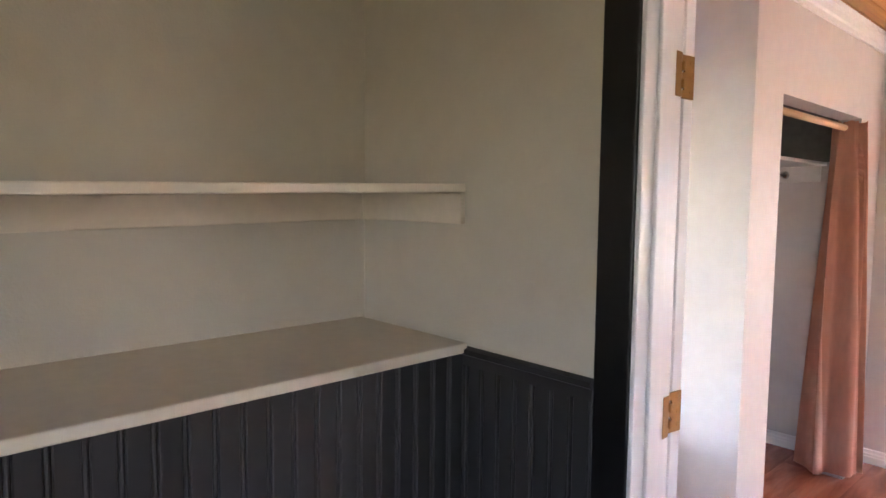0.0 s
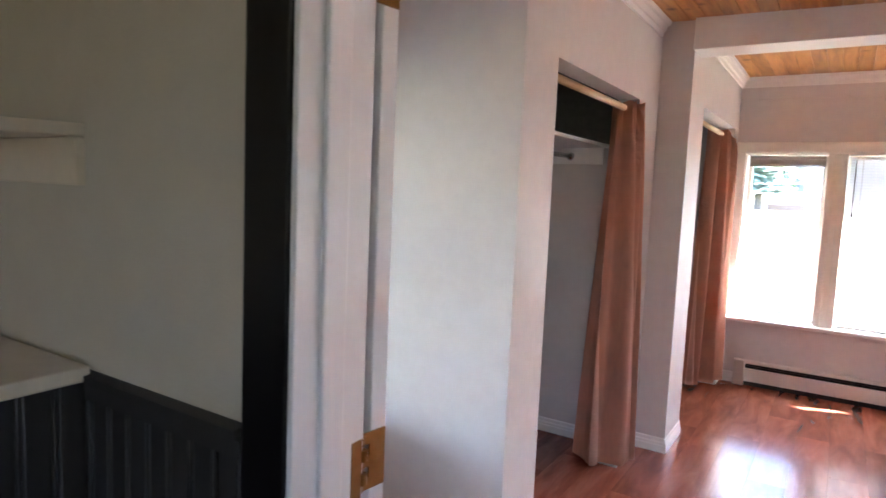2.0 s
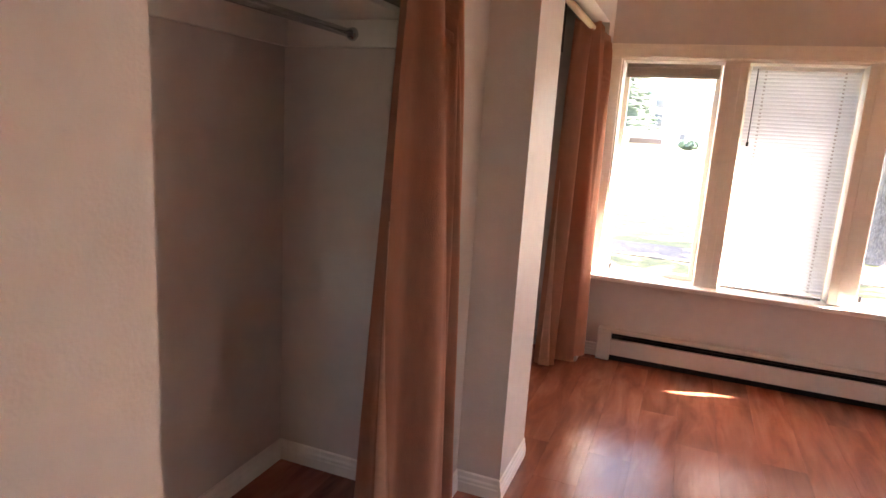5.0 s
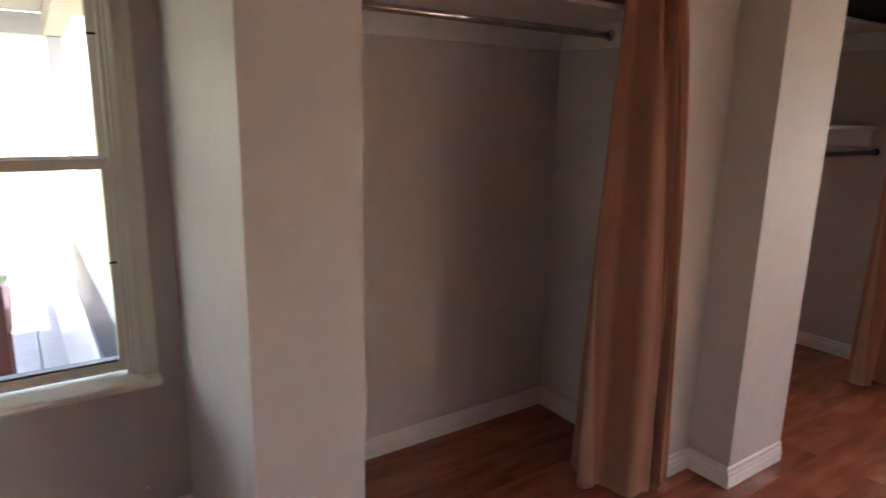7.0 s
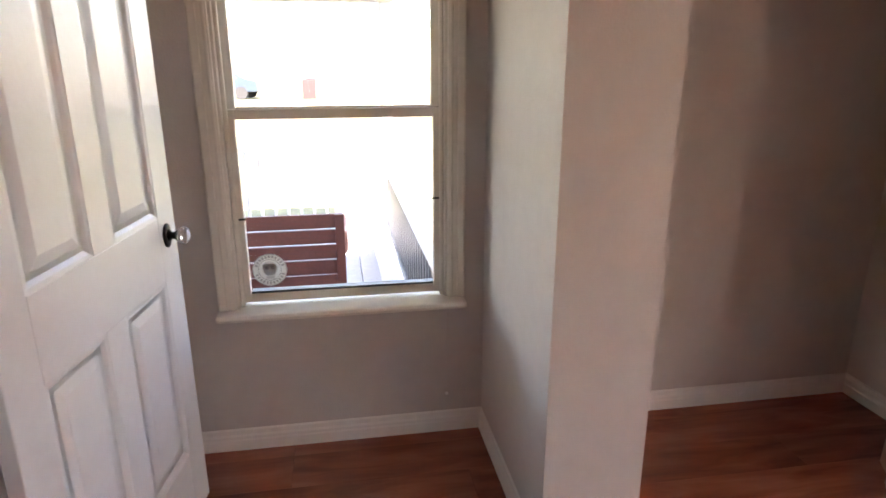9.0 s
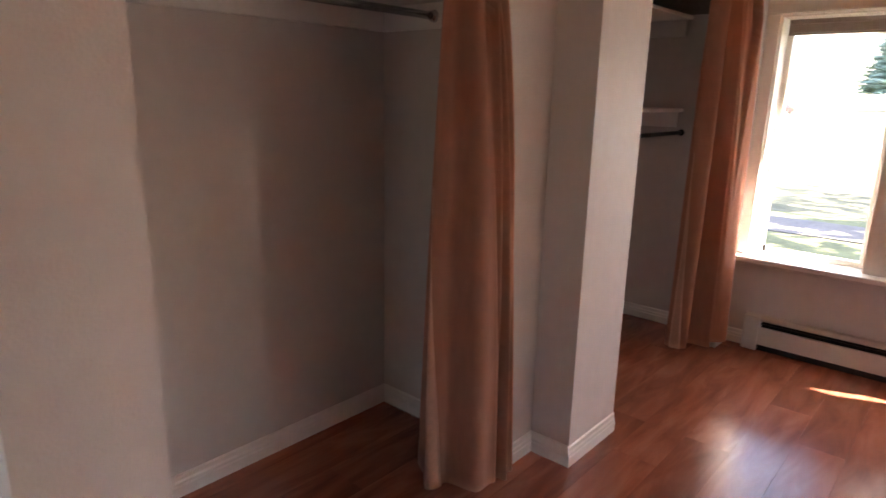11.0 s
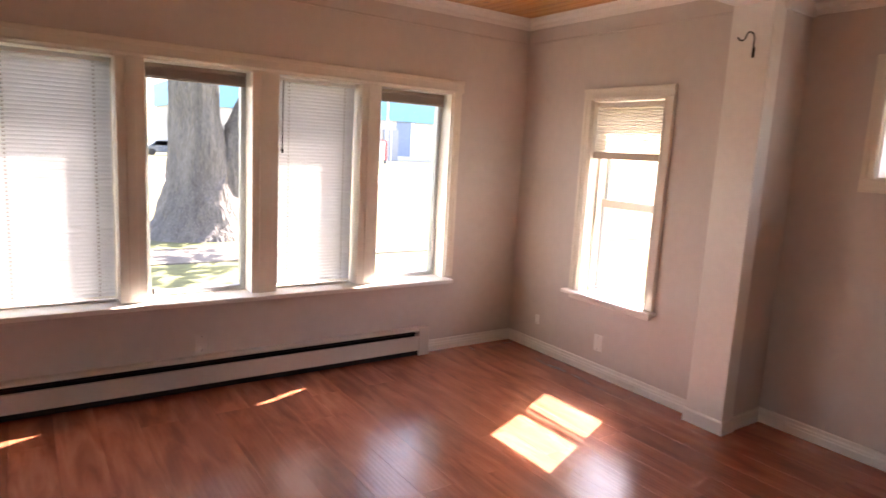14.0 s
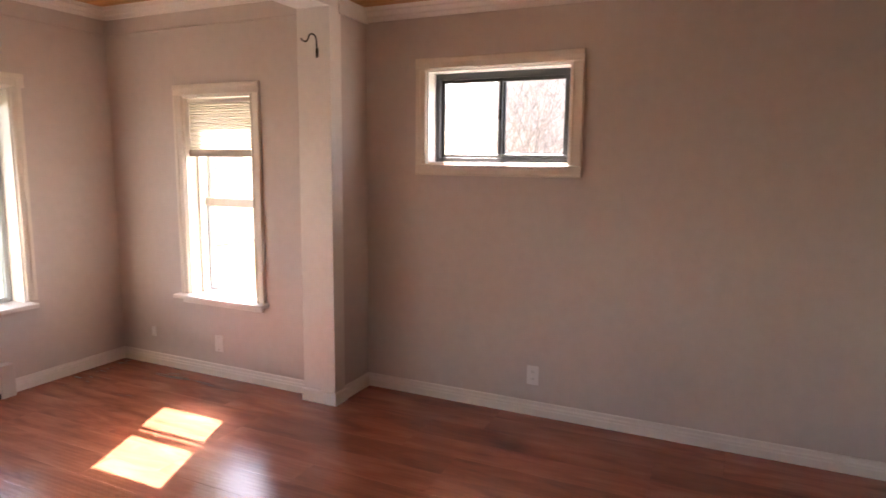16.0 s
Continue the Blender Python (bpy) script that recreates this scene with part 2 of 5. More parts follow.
def tube(bm, points, r, seg=10, cap=True):
    """A round bar along a line of points."""
    rings = []
    pts = [Vector(p) for p in points]
    side = None
    for i, p in enumerate(pts):
        d = (pts[min(i + 1, len(pts) - 1)] - pts[max(i - 1, 0)]).normalized()
        if side is None:
            side = d.orthogonal().normalized()
        side = (side - d * side.dot(d)).normalized()
        up = d.cross(side)
        rad = r[i] if isinstance(r, (list, tuple)) else r
        rings.append([bm.verts.new(p + rad * (math.cos(a) * side + math.sin(a) * up)) for a in (2 * math.pi * k / seg for k in range(seg))])
    for a, b in zip(rings, rings[1:]):
        for k in range(seg):
            bm.faces.new((a[k], a[(k + 1) % seg], b[(k + 1) % seg], b[k]))
    if cap:
        bm.faces.new(rings[0][::-1])
        bm.faces.new(rings[-1])


def sweep(bm, profile, start, end, out):
    """A moulding: profile points (distance out of the wall, height) drawn from start to end along a wall; out is the wall's normal."""
    s, e, o = Vector(start), Vector(end), Vector(out)
    a = [bm.verts.new(s + o * p + Vector((0, 0, q))) for p, q in profile]
    b = [bm.verts.new(e + o * p + Vector((0, 0, q))) for p, q in profile]
    n = len(profile)
    for i in range(n):
        j = (i + 1) % n
        bm.faces.new((a[i], a[j], b[j], b[i]))
    bm.faces.new(a[::-1])
    bm.faces.new(b)


def wall(name, axis, lo, hi, a0, a1, z0, z1, holes, mat, label):
    """A wall with thickness: axis 'y' stands across y from lo to hi and runs along x from a0 to a1; holes are (a0, a1, z0, z1)."""
    cuts_a = sorted({a0, a1, *[h[0] for h in holes], *[h[1] for h in holes]})
    cuts_z = sorted({z0, z1, *[h[2] for h in holes], *[h[3] for h in holes]})
    bm = bmesh.new()
    solid = {}
    for i in range(len(cuts_a) - 1):
        for j in range(len(cuts_z) - 1):
            ca, cz = (cuts_a[i] + cuts_a[i + 1]) / 2, (cuts_z[j] + cuts_z[j + 1]) / 2
            solid[i, j] = not any(h[0] < ca < h[1] and h[2] < cz < h[3] for h in holes)

    def p(a, t, z):
        return bm.verts.new((a, t, z) if axis == "y" else (t, a, z))
    for (i, j), s in solid.items():
        if not s:
            continue
        p0, p1, q0, q1 = cuts_a[i], cuts_a[i + 1], cuts_z[j], cuts_z[j + 1]
        for t in (lo, hi):
            bm.faces.new((p(p0, t, q0), p(p1, t, q0), p(p1, t, q1), p(p0, t, q1)))
        for di, dj, e in ((-1, 0, ((p0, q0), (p0, q1))), (1, 0, ((p1, q0), (p1, q1))), (0, -1, ((p0, q0), (p1, q0))), (0, 1, ((p0, q1), (p1, q1)))):
            if not solid.get((i + di, j + dj), False):
                (ea, ez), (fa, fz) = e
                bm.faces.new((p(ea, lo, ez), p(fa, lo, fz), p(fa, hi, fz), p(ea, hi, ez)))
    bmesh.ops.remove_doubles(bm, verts=list(bm.verts), dist=0.0005)
    return tagged(part(name, bm, mat), label, "wall", kind="structure")


# ---- the large structure ----
ZC = 2.48
wall("wall_north", "y", 5.555, 5.735, -1.72, 4.10, 0, ZC, [(-0.505, 2.90, 0.545, 1.875)], WALL, "greige painted wall with a row of five windows")
wall("wall_west", "x", -1.72, -1.50, -2.6, 5.555, 0, ZC, [(1.04, 1.788, 0.55, 1.93)], WALL, "greige painted outer wall with a sash window")
wall("wall_east_north", "x", 3.575, 3.80, 3.86, 5.555, 0, ZC, [(4.285, 4.86, 0.545, 1.86)], WALL, "greige painted wall with a narrow sash window")
wall("wall_east_south", "x", 3.89, 4.10, 0.61, 3.86, 0, ZC, [(2.375, 3.235, 1.445, 1.985)], WALL, "greige painted wall with a small sliding window")
wall("wall_doorway", "y", 0.61, 0.75, -1.50, 3.89, 0, ZC, [(-0.452, 0.378, 0, 2.06)], WALL, "greige painted wall round an open doorway")
wall("wall_closet_front", "x", -0.862, -0.752, 1.925, 3.69, 0, ZC, [(2.213, 3.31, 0, 1.995)], WALL, "greige wall round an open curtained closet")
wall("wall_alcove_return", "y", 1.925, 2.03, -1.50, -0.862, 0, ZC, [], WALL, "greige painted side wall of the window alcove")
wall("wall_closet_divider", "y", 3.565, 3.69, -1.50, -0.862, 0, ZC, [], WALL, "greige painted wall between two closets")
wall("wall_pier_closet", "x", -0.70, -0.575, 3.69, 5.555, 0, ZC, [(4.07, 5.36, 0, 2.05)], WALL, "greige projecting wall round the second closet")
wall("wall_pier_side", "y", 3.691, 3.80, -1.50, -0.70, 0, ZC, [], WALL, "greige painted south face of the projecting wall")
wall("wall_pier_east", "y", 3.65, 3.86, 3.60, 3.889, 0, 2.29, [], WALL, "greige painted pier under the ceiling beam")
# the unseen opening in the south wall is added to let light in
wall("wall_pantry_south", "y", -2.72, -2.6, -1.72, 1.9, 0, ZC, [(0.86, 1.64, 1.02, 2.08)], CREAM, "cream painted back wall of the pantry")
wall("wall_pantry_east", "x", 1.8, 1.92, -2.6, 0.61, 0, ZC, [], CREAM, "cream painted side wall of the pantry")

bm = bmesh.new()
box(bm, -1.72, 4.1, -2.72, 5.775, -0.15, -0.006)
tagged(part("floor", bm, FLOOR_UNDER), "red-brown glossy laminate plank floor", "floor", kind="structure")

# ceilings of pine boards, north part level and south part falling a little to the east
BOARD = 0.089


def board_ceiling(name, x0, x1, y0, y1, z_of, label):
    bm = bmesh.new()
    x = x0
    while x < x1 - 0.001:
        e = min(x + BOARD, x1)
        v = [bm.verts.new(p) for p in (
            (x + 0.003, y0, z_of(x)), (e - 0.003, y0, z_of(e)), (e - 0.003, y1, z_of(e)), (x + 0.003, y1, z_of(x)),
            (x, y0, z_of(x) + 0.006), (e, y0, z_of(e) + 0.006), (e, y1, z_of(e) + 0.006), (x, y1, z_of(x) + 0.006))]
        for f in ((0, 1, 2, 3), (0, 4, 5, 1), (2, 6, 7, 3), (1, 5, 6, 2), (3, 7, 4, 0)):
            bm.faces.new([v[i] for i in f])
        x += BOARD
    return tagged(part(name, bm, PINE), label, "ceiling", kind="structure")


board_ceiling("ceiling_north", -1.5, 3.575, 3.75, 5.555, lambda x: 2.464, "varnished knotty pine tongue-and-groove ceiling")
board_ceiling("ceiling_south", -1.5, 3.89, 0.75, 3.75, lambda x: 2.474 - 0.024 * max(0.0, x + 0.75), "varnished knotty pine tongue-and-groove ceiling")
tagged(box_part("ceiling_pantry", (-1.5, 1.8, -2.6, 0.61, 2.45, 2.47), PLAIN_CEILING, None, "", 0), "plain white painted ceiling", "ceiling", kind="structure")
# unseen slab; its north overhang is sized to block sun from the upper panes
tagged(box_part("roof", (-1.9, 4.3, -2.9, 6.05, 2.49, 2.62), WALL, None, "", 0), "unseen flat roof slab that keeps out sky and cuts the sun", "roof", kind="structure")
tagged(box_part("ceiling_beam", (-0.575, 3.888, 3.642, 3.868, 2.30, 2.475), TRIM, None, "", 0.006), "white painted boxed beam across the ceiling", "beam", kind="structure")
tagged(box_part("trim_pier_post", (3.492, 3.60, 3.638, 3.866, 0, 2.30), TRIM, None, "", 0.004), "white painted boxed post under the beam", "post", kind="structure")
tagged(box_part("trim_beam_cap", (3.58, 3.886, 3.63, 3.65, 2.275, 2.42), TRIM, None, "", 0.004), "white board at the end of the beam", "trim", kind="structure")

BASE = [(0, 0), (0.013, 0), (0.013, 0.040), (0.010, 0.046), (0.010, 0.056), (0.006, 0.064), (0.006, 0.080), (0, 0.086)]
CROWN = [(0, 0), (0.012, 0), (0.016, 0.022), (0.026, 0.028), (0.034, 0.052), (0.048, 0.058), (0.055, 0.078), (0, 0.078)]


def mould(name, profile, runs, mat, label, category):
    bm = bmesh.new()
    for s, e, o in runs:
        sweep(bm, profile, s, e, o)
    return tagged(part(name, bm, mat), label, category, kind="structure")


mould("baseboard_north", BASE, [((-0.575, 5.555, 0), (3.575, 5.555, 0), (0, -1, 0))], TRIM, "white stepped baseboard", "baseboard")
mould("baseboard_east", BASE, [((3.575, 3.866, 0), (3.575, 5.555, 0), (-1, 0, 0)), ((3.89, 0.75, 0), (3.89, 3.65, 0), (-1, 0, 0)), ((3.60, 3.65, 0), (3.89, 3.65, 0), (0, -1, 0))], TRIM, "white stepped baseboard", "baseboard")
mould("baseboard_post", [(0, 0), (0.012, 0), (0.012, 0.07), (0.006, 0.078), (0, 0.078)], [((3.492, 3.63, 0), (3.492, 3.872, 0), (-1, 0, 0)), ((3.482, 3.638, 0), (3.605, 3.638, 0), (0, -1, 0))], TRIM, "white plinth board round the post", "baseboard")
mould("baseboard_alcove", BASE, [((-1.5, 0.75, 0), (-1.5, 1.925, 0), (1, 0, 0)), ((-1.5, 0.75, 0), (-0.53, 0.75, 0), (0, 1, 0)), ((-1.5, 1.925, 0), (-0.752, 1.925, 0), (0, -1, 0)), ((-0.752, 1.912, 0), (-0.752, 2.213, 0), (1, 0, 0)), ((0.46, 0.75, 0), (3.89, 0.75, 0), (0, 1, 0))], TRIM, "white stepped baseboard in the window alcove", "baseboard")
mould("baseboard_pier", BASE, [((-0.752, 3.31, 0), (-0.752, 3.69, 0), (1, 0, 0)), ((-0.752, 3.69, 0), (-0.575, 3.69, 0), (0, -1, 0)), ((-0.575, 3.677, 0), (-0.575, 4.07, 0), (1, 0, 0)), ((-0.575, 5.36, 0), (-0.575, 5.555, 0), (1, 0, 0))], TRIM, "white stepped baseboard round the projecting wall", "baseboard")
mould("baseboard_closets", BASE, [((-1.5, 2.03, 0), (-1.5, 3.565, 0), (1, 0, 0)), ((-1.5, 3.565, 0), (-0.862, 3.565, 0), (0, -1, 0)), ((-1.5, 2.03, 0), (-0.862, 2.03, 0), (0, 1, 0)), ((-1.5, 3.80, 0), (-1.5, 5.555, 0), (1, 0, 0)), ((-1.5, 5.555, 0), (-0.70, 5.555, 0), (0, -1, 0))], TRIM, "white baseboard inside the closets", "baseboard")
mould("trim_crown_north", CROWN, [((-0.575, 5.555, 2.388), (3.575, 5.555, 2.388), (0, -1, 0)), ((3.575, 3.866, 2.388), (3.575, 5.555, 2.388), (-1, 0, 0)), ((-0.575, 3.866, 2.388), (-0.575, 5.555, 2.388), (1, 0, 0))], TRIM, "white stepped crown moulding", "moulding")
mould("trim_crown_south", CROWN, [((-0.752, 1.925, 2.385), (-0.752, 3.642, 2.385), (1, 0, 0)), ((3.89, 0.75, 2.285), (3.89, 3.642, 2.285), (-1, 0, 0)), ((-1.5, 1.925, 2.398), (-0.74, 1.925, 2.398), (0, -1, 0))], TRIM, "white stepped crown moulding", "moulding")
LEDGE = [(0, 0), (0.005, 0.001), (0.006, 0.006), (0.002, 0.012), (0, 0.012)]
mould("trim_plaster_band", LEDGE, [((-0.575, 5.555, 2.284), (3.575, 5.555, 2.284), (0, -1, 0)), ((3.575, 3.866, 2.284), (3.575, 5.555, 2.284), (-1, 0, 0))], WALL, "faint painted plaster band under the crown", "moulding")


# ---- windows ----
def casing(parent, axis, face, out, a0, a1, z0, z1, w, mat, sides="lrt", name="casing"):
    """Stepped boards round an opening; axis is the wall's normal axis, out its direction into the room."""
    def board(b0, b1, q0, q1):
        wide = b1 - b0 > q1 - q0
        for k, (nm, d) in enumerate(((name, 0.016), ("back_band", 0.022), ("bead", 0.0205))):
            c0, c1, r0, r1 = b0, b1, q0, q1
            if k and wide:
                r0, r1 = (q1 - 0.030, q1 - 0.004) if k == 1 else (q0 + 0.006, q0 + 0.017)
            elif k:
                left = b0 < a0
                if k == 1:
                    c0, c1 = (b0 + 0.004, b0 + 0.030) if left else (b1 - 0.030, b1 - 0.004)
                else:
                    c0, c1 = (b1 - 0.017, b1 - 0.006) if left else (b0 + 0.006, b0 + 0.017)
            lo, hi = sorted((face + (0.0 if k == 0 else out * 0.0155), face + out * d))
            bm = bmesh.new()
            if axis == "y":
                box(bm, c0, c1, lo, hi, r0, r1)
            else:
                box(bm, lo, hi, c0, c1, r0, r1)
            part(nm, bm, mat, parent, "", 0.003)
    if "l" in sides:
        board(a0 - w, a0, z0, z1)
    if "r" in sides:
        board(a1, a1 + w, z0, z1)
    if "t" in sides:
        board(a0 - w, a1 + w, z1, z1 + w)
    if "b" in sides:
        board(a0 - w, a1 + w, z0 - w, z0)


def sash(parent, axis, at, depth, a0, a1, z0, z1, w, mat, name="sash", pane=True):
    bm = bmesh.new()
    lo, hi = at - depth / 2, at + depth / 2
    for b in ((a0, a0 + w, z0, z1), (a1 - w, a1, z0, z1), (a0 + w, a1 - w, z0, z0 + w), (a0 + w, a1 - w, z1 - w, z1)):
        if axis == "y":
            box(bm, b[0], b[1], lo, hi, b[2], b[3])
        else:
            box(bm, lo, hi, b[0], b[1], b[2], b[3])
    s = part(name, bm, mat, parent, "", 0.003)
    if pane:
        bm = bmesh.new()
        e = 0.002
        if axis == "y":
            box(bm, a0 + w, a1 - w, at - e, at + e, z0 + w, z1 - w)
        else:
            box(bm, at - e, at + e, a0 + w, a1 - w, z0 + w, z1 - w)
        p = part("pane", bm, GLASS, s)
        p.visible_shadow = False
    return s


def lining(parent, axis, lo, hi, a0, a1, z0, z1, mat):
    t = 0.012
    for b in ((a0, a0 + t, z0, z1), (a1 - t, a1, z0, z1), (a0 + t, a1 - t, z1 - t, z1)):
        bm = bmesh.new()
        if axis == "y":
            box(bm, b[0], b[1], lo, hi, b[2], b[3])
        else:
            box(bm, lo, hi, b[0], b[1], b[2], b[3])
        part("jamb_lining", bm, mat, parent)


# row of five panes in the north wall
win_n = thing("window_1", (0, 0, 0), "row of five tall windows in one cream casing", "window", kind="structure")
casing(win_n, "y", 5.555, -1, -0.505, 2.90, 0.56, 1.875, 0.085, CASING, "t")
box_part("casing", (-0.573, -0.505, 5.537, 5.555, 0.56, 1.875), CASING, win_n)
box_part("casing", (2.90, 2.965, 5.537, 5.555, 0.56, 1.875), CASING, win_n)
box_part("back_band", (2.935, 2.962, 5.531, 5.5375, 0.56, 1.93), CASING, win_n)
box_part("bead", (2.906, 2.917, 5.533, 5.5375, 0.56, 1.874), CASING, win_n)
lining(win_n, "y", 5.552, 5.737, -0.507, 2.902, 0.546, 1.877, CASING)
MULL = ((0.062, 0.196), (0.774, 0.913), (1.485, 1.645), (2.19, 2.33))
for m0, m1 in MULL:
    box_part("mullion", (m0, m1, 5.548, 5.734, 0.552, 1.864), CASING, win_n)
    box_part("mullion_bead", (m0 + 0.045, m1 - 0.045, 5.541, 5.5475, 0.552, 1.864), CASING, win_n, "", 0.002)
sill = part("window_sill", (lambda bm: (box(bm, -0.572, 2.93, 5.465, 5.72, 0.522, 0.55), bm)[1])(bmesh.new()), TRIM, win_n, "white painted window sill", 0.006)
box_part("apron", (-0.55, 2.90, 5.535, 5.555, 0.492, 0.522), WALL, win_n, "", 0.004)
PANES = [(-0.493, 0.062), (0.196, 0.774), (0.913, 1.485), (1.645, 2.19), (2.33, 2.888)]
for i, (p0, p1) in enumerate(PANES):
    sash(win_n, "y", 5.69, 0.04, p0 + 0.002, p1 - 0.002, 0.552, 1.862, 0.030, GREY_ALU if i in (2, 4) else CASING, "window_frame")
# storm sash in the last pane
sash(win_n, "y", 5.722, 0.02, 2.335, 2.886, 0.556, 1.862, 0.02, GREY_ALU, "storm_frame", False)
for p0, p1 in (PANES[0], PANES[2]):
    box_part("sash_catch", (p0 + 0.035, p0 + 0.05, 5.655, 5.67, 0.565, 0.60), DARK_METAL, win_n, "small dark metal catch", 0.002)

SLAT = None


def blind(x0, x1, closed):
    """A slatted blind, let down or drawn up."""
    global SLAT
    w, cx = x1 - x0 - 0.03, (x0 + x1) / 2
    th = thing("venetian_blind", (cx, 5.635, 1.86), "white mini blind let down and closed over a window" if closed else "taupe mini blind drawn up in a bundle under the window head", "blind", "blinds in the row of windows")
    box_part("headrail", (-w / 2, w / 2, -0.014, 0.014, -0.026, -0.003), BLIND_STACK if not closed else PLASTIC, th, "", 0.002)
    if closed:
        me = None
        n = 60
        for k in range(n):
            z = -0.034 - k * (1.255 / n)
            if me is None:
                bm = bmesh.new()
                rows = []
                for q in range(4):
                    u = q / 3 - 0.5
                    rows.append([bm.verts.new((s * w / 2, 0.004 * u + 0.0035 * math.cos(u * 3), -0.0214 * u)) for s in (-1, 1)])
                for a, b in zip(rows, rows[1:]):
                    bm.faces.new((a[0], a[1], b[1], b[0]))
                bm.faces.ensure_lookup_table()
                me = mesh_of("slat", bm, BLIND, 0, True)
            s = new("slat", me)
            s.parent, s.location = th, (0, 0, z)
        box_part("bottom_rail", (-w / 2, w / 2, -0.012, 0.012, -1.308, -1.294), PLASTIC, th, "", 0.003)
        for f in (-0.36, 0.36):
            bm = bmesh.new()
            for k in range(n):
                z = -0.034 - k * (1.255 / n)
                box(bm, f * w - 0.006, f * w + 0.006, -0.0135, -0.0125, z - 0.004, z + 0.004)
            part("ladder_cord", bm, LADDER, th, "grey ladder cord stitches")
        bm = bmesh.new()
        tube(bm, [(-0.44 * w, -0.02, -0.02), (-0.44 * w, -0.021, -0.44)], 0.003, 6)
        tube(bm, [(-0.44 * w, -0.021, -0.43), (-0.44 * w, -0.021, -0.455)], 0.007, 6)
        part("tilt_wand", bm, DARK_METAL, th, "thin dark tilt wand", 0, True)
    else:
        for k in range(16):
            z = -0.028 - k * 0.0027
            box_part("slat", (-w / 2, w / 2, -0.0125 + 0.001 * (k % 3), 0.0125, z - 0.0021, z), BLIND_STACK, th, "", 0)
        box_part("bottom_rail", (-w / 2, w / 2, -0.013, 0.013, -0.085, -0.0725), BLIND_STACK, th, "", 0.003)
    return th


for i, (p0, p1) in enumerate(PANES):
    blind(p0, p1, i in (1, 3))

# narrow sash window in the east wall
win_e = thing("window_2", (0, 0, 0), "narrow white double-hung sash window", "window", kind="structure")
casing(win_e, "x", 3.575, -1, 4.285, 4.86, 0.55, 1.86, 0.072, CASING, "lrt")
lining(win_e, "x", 3.572, 3.80, 4.283, 4.862, 0.546, 1.862, CASING)
for y0, y1 in ((4.297, 4.315), (4.830, 4.848)):
    box_part("stop_bead", (3.66, 3.715, y0, y1, 0.55, 1.848), CASING, win_e, "", 0.003)
sash(win_e, "x", 3.737, 0.022, 4.299, 4.846, 0.556, 1.196, 0.020, GREY_ALU)
sash(win_e, "x", 3.765, 0.022, 4.299, 4.846, 1.146, 1.848, 0.020, GREY_ALU)
box_part("meeting_rail", (3.708, 3.7255, 4.316, 4.829, 1.142, 1.198), CASING, win_e, "pale painted meeting rail", 0.003)
box_part("window_sill", (3.50, 3.74, 4.19, 4.955, 0.524, 0.55), TRIM, win_e, "white painted window sill", 0.006)
box_part("apron", (3.553, 3.575, 4.23, 4.92, 0.488, 0.524), TRIM, win_e, "", 0.005)

shade_t = thing("cellular_shade", (3.615, 4.5725, 1.845), "cream pleated cellular shade drawn halfway down a window", "shade")
bm = bmesh.new()
rows, n = [], 36
for k in range(n + 1):
    z = -0.03 - 0.30 * k / n
    d = 0.008 if k % 2 else -0.008
    rows.append([bm.verts.new((d, s * 0.275, z)) for s in (-1, 1)])
for a, b in zip(rows, rows[1:]):
    bm.faces.new((a[0], a[1], b[1], b[0]))
bmesh.ops.solidify(bm, geom=list(bm.faces), thickness=0.0015)
part("pleats", bm, SHADE, shade_t)
RAIL = material("tan_shade_rail", (0.50, 0.42, 0.34), 0.5, vary=0.05)
box_part("headrail", (-0.016, 0.016, -0.277, 0.277, -0.03, -0.002), CASING, shade_t)
box_part("bottom_rail", (-0.015, 0.015, -0.277, 0.277, -0.372, -0.328), RAIL, shade_t)

# small sliding window in the east wall
win_s = thing("window_3", (0, 0, 0), "small high sliding window with dark metal frame", "window", kind="structure")
casing(win_s, "x", 3.89, -1, 2.375, 3.235, 1.445, 1.985, 0.068, CASING, "lrtb")
lining(win_s, "x", 3.887, 4.10, 2.373, 3.237, 1.443, 1.987, TRIM)
box_part("window_sill", (3.887, 4.10, 2.385, 3.225, 1.443, 1.455), TRIM, win_s, "", 0.002)
bm = bmesh.new()
for b in ((2.386, 2.414, 1.456, 1.974), (3.196, 3.224, 1.456, 1.974), (2.414, 3.196, 1.456, 1.482), (2.414, 3.196, 1.938, 1.974)):
    box(bm, 3.985, 4.04, b[0], b[1], b[2], b[3])
part("window_frame", bm, ALUMINIUM, win_s, "dark bronze aluminium frame", 0.003)
sash(win_s, "x", 4.025, 0.02, 2.79, 3.196, 1.482, 1.938, 0.018, ALUMINIUM)
sash(win_s, "x", 3.998, 0.022, 2.414, 2.822, 1.482, 1.938, 0.022, ALUMINIUM)
box_part("latch", (3.975, 3.986, 2.80, 2.818, 1.70, 1.76), DARK_METAL, win_s, "small dark latch", 0.002)

# sash window in the west wall
win_w = thing("window_4", (0, 0, 0), "old cream double-hung sash window in the alcove", "window", kind="structure")
casing(win_w, "x", -1.50, 1, 1.04, 1.788, 0.565, 1.93, 0.062, CASING, "lrt")
lining(win_w, "x", -1.72, -1.497, 1.038, 1.790, 0.55, 1.932, CASING)
sash(win_w, "x", -1.545, 0.035, 1.052, 1.776, 0.574, 1.248, 0.033, CASING)
sash(win_w, "x", -1.585, 0.035, 1.052, 1.776, 1.218, 1.92, 0.034, CASING)
for y0 in (1.052, 1.762):
    box_part("stop_bead", (-1.526, -1.512, y0, y0 + 0.014, 0.565, 1.918), CASING, win_w, "", 0.003)
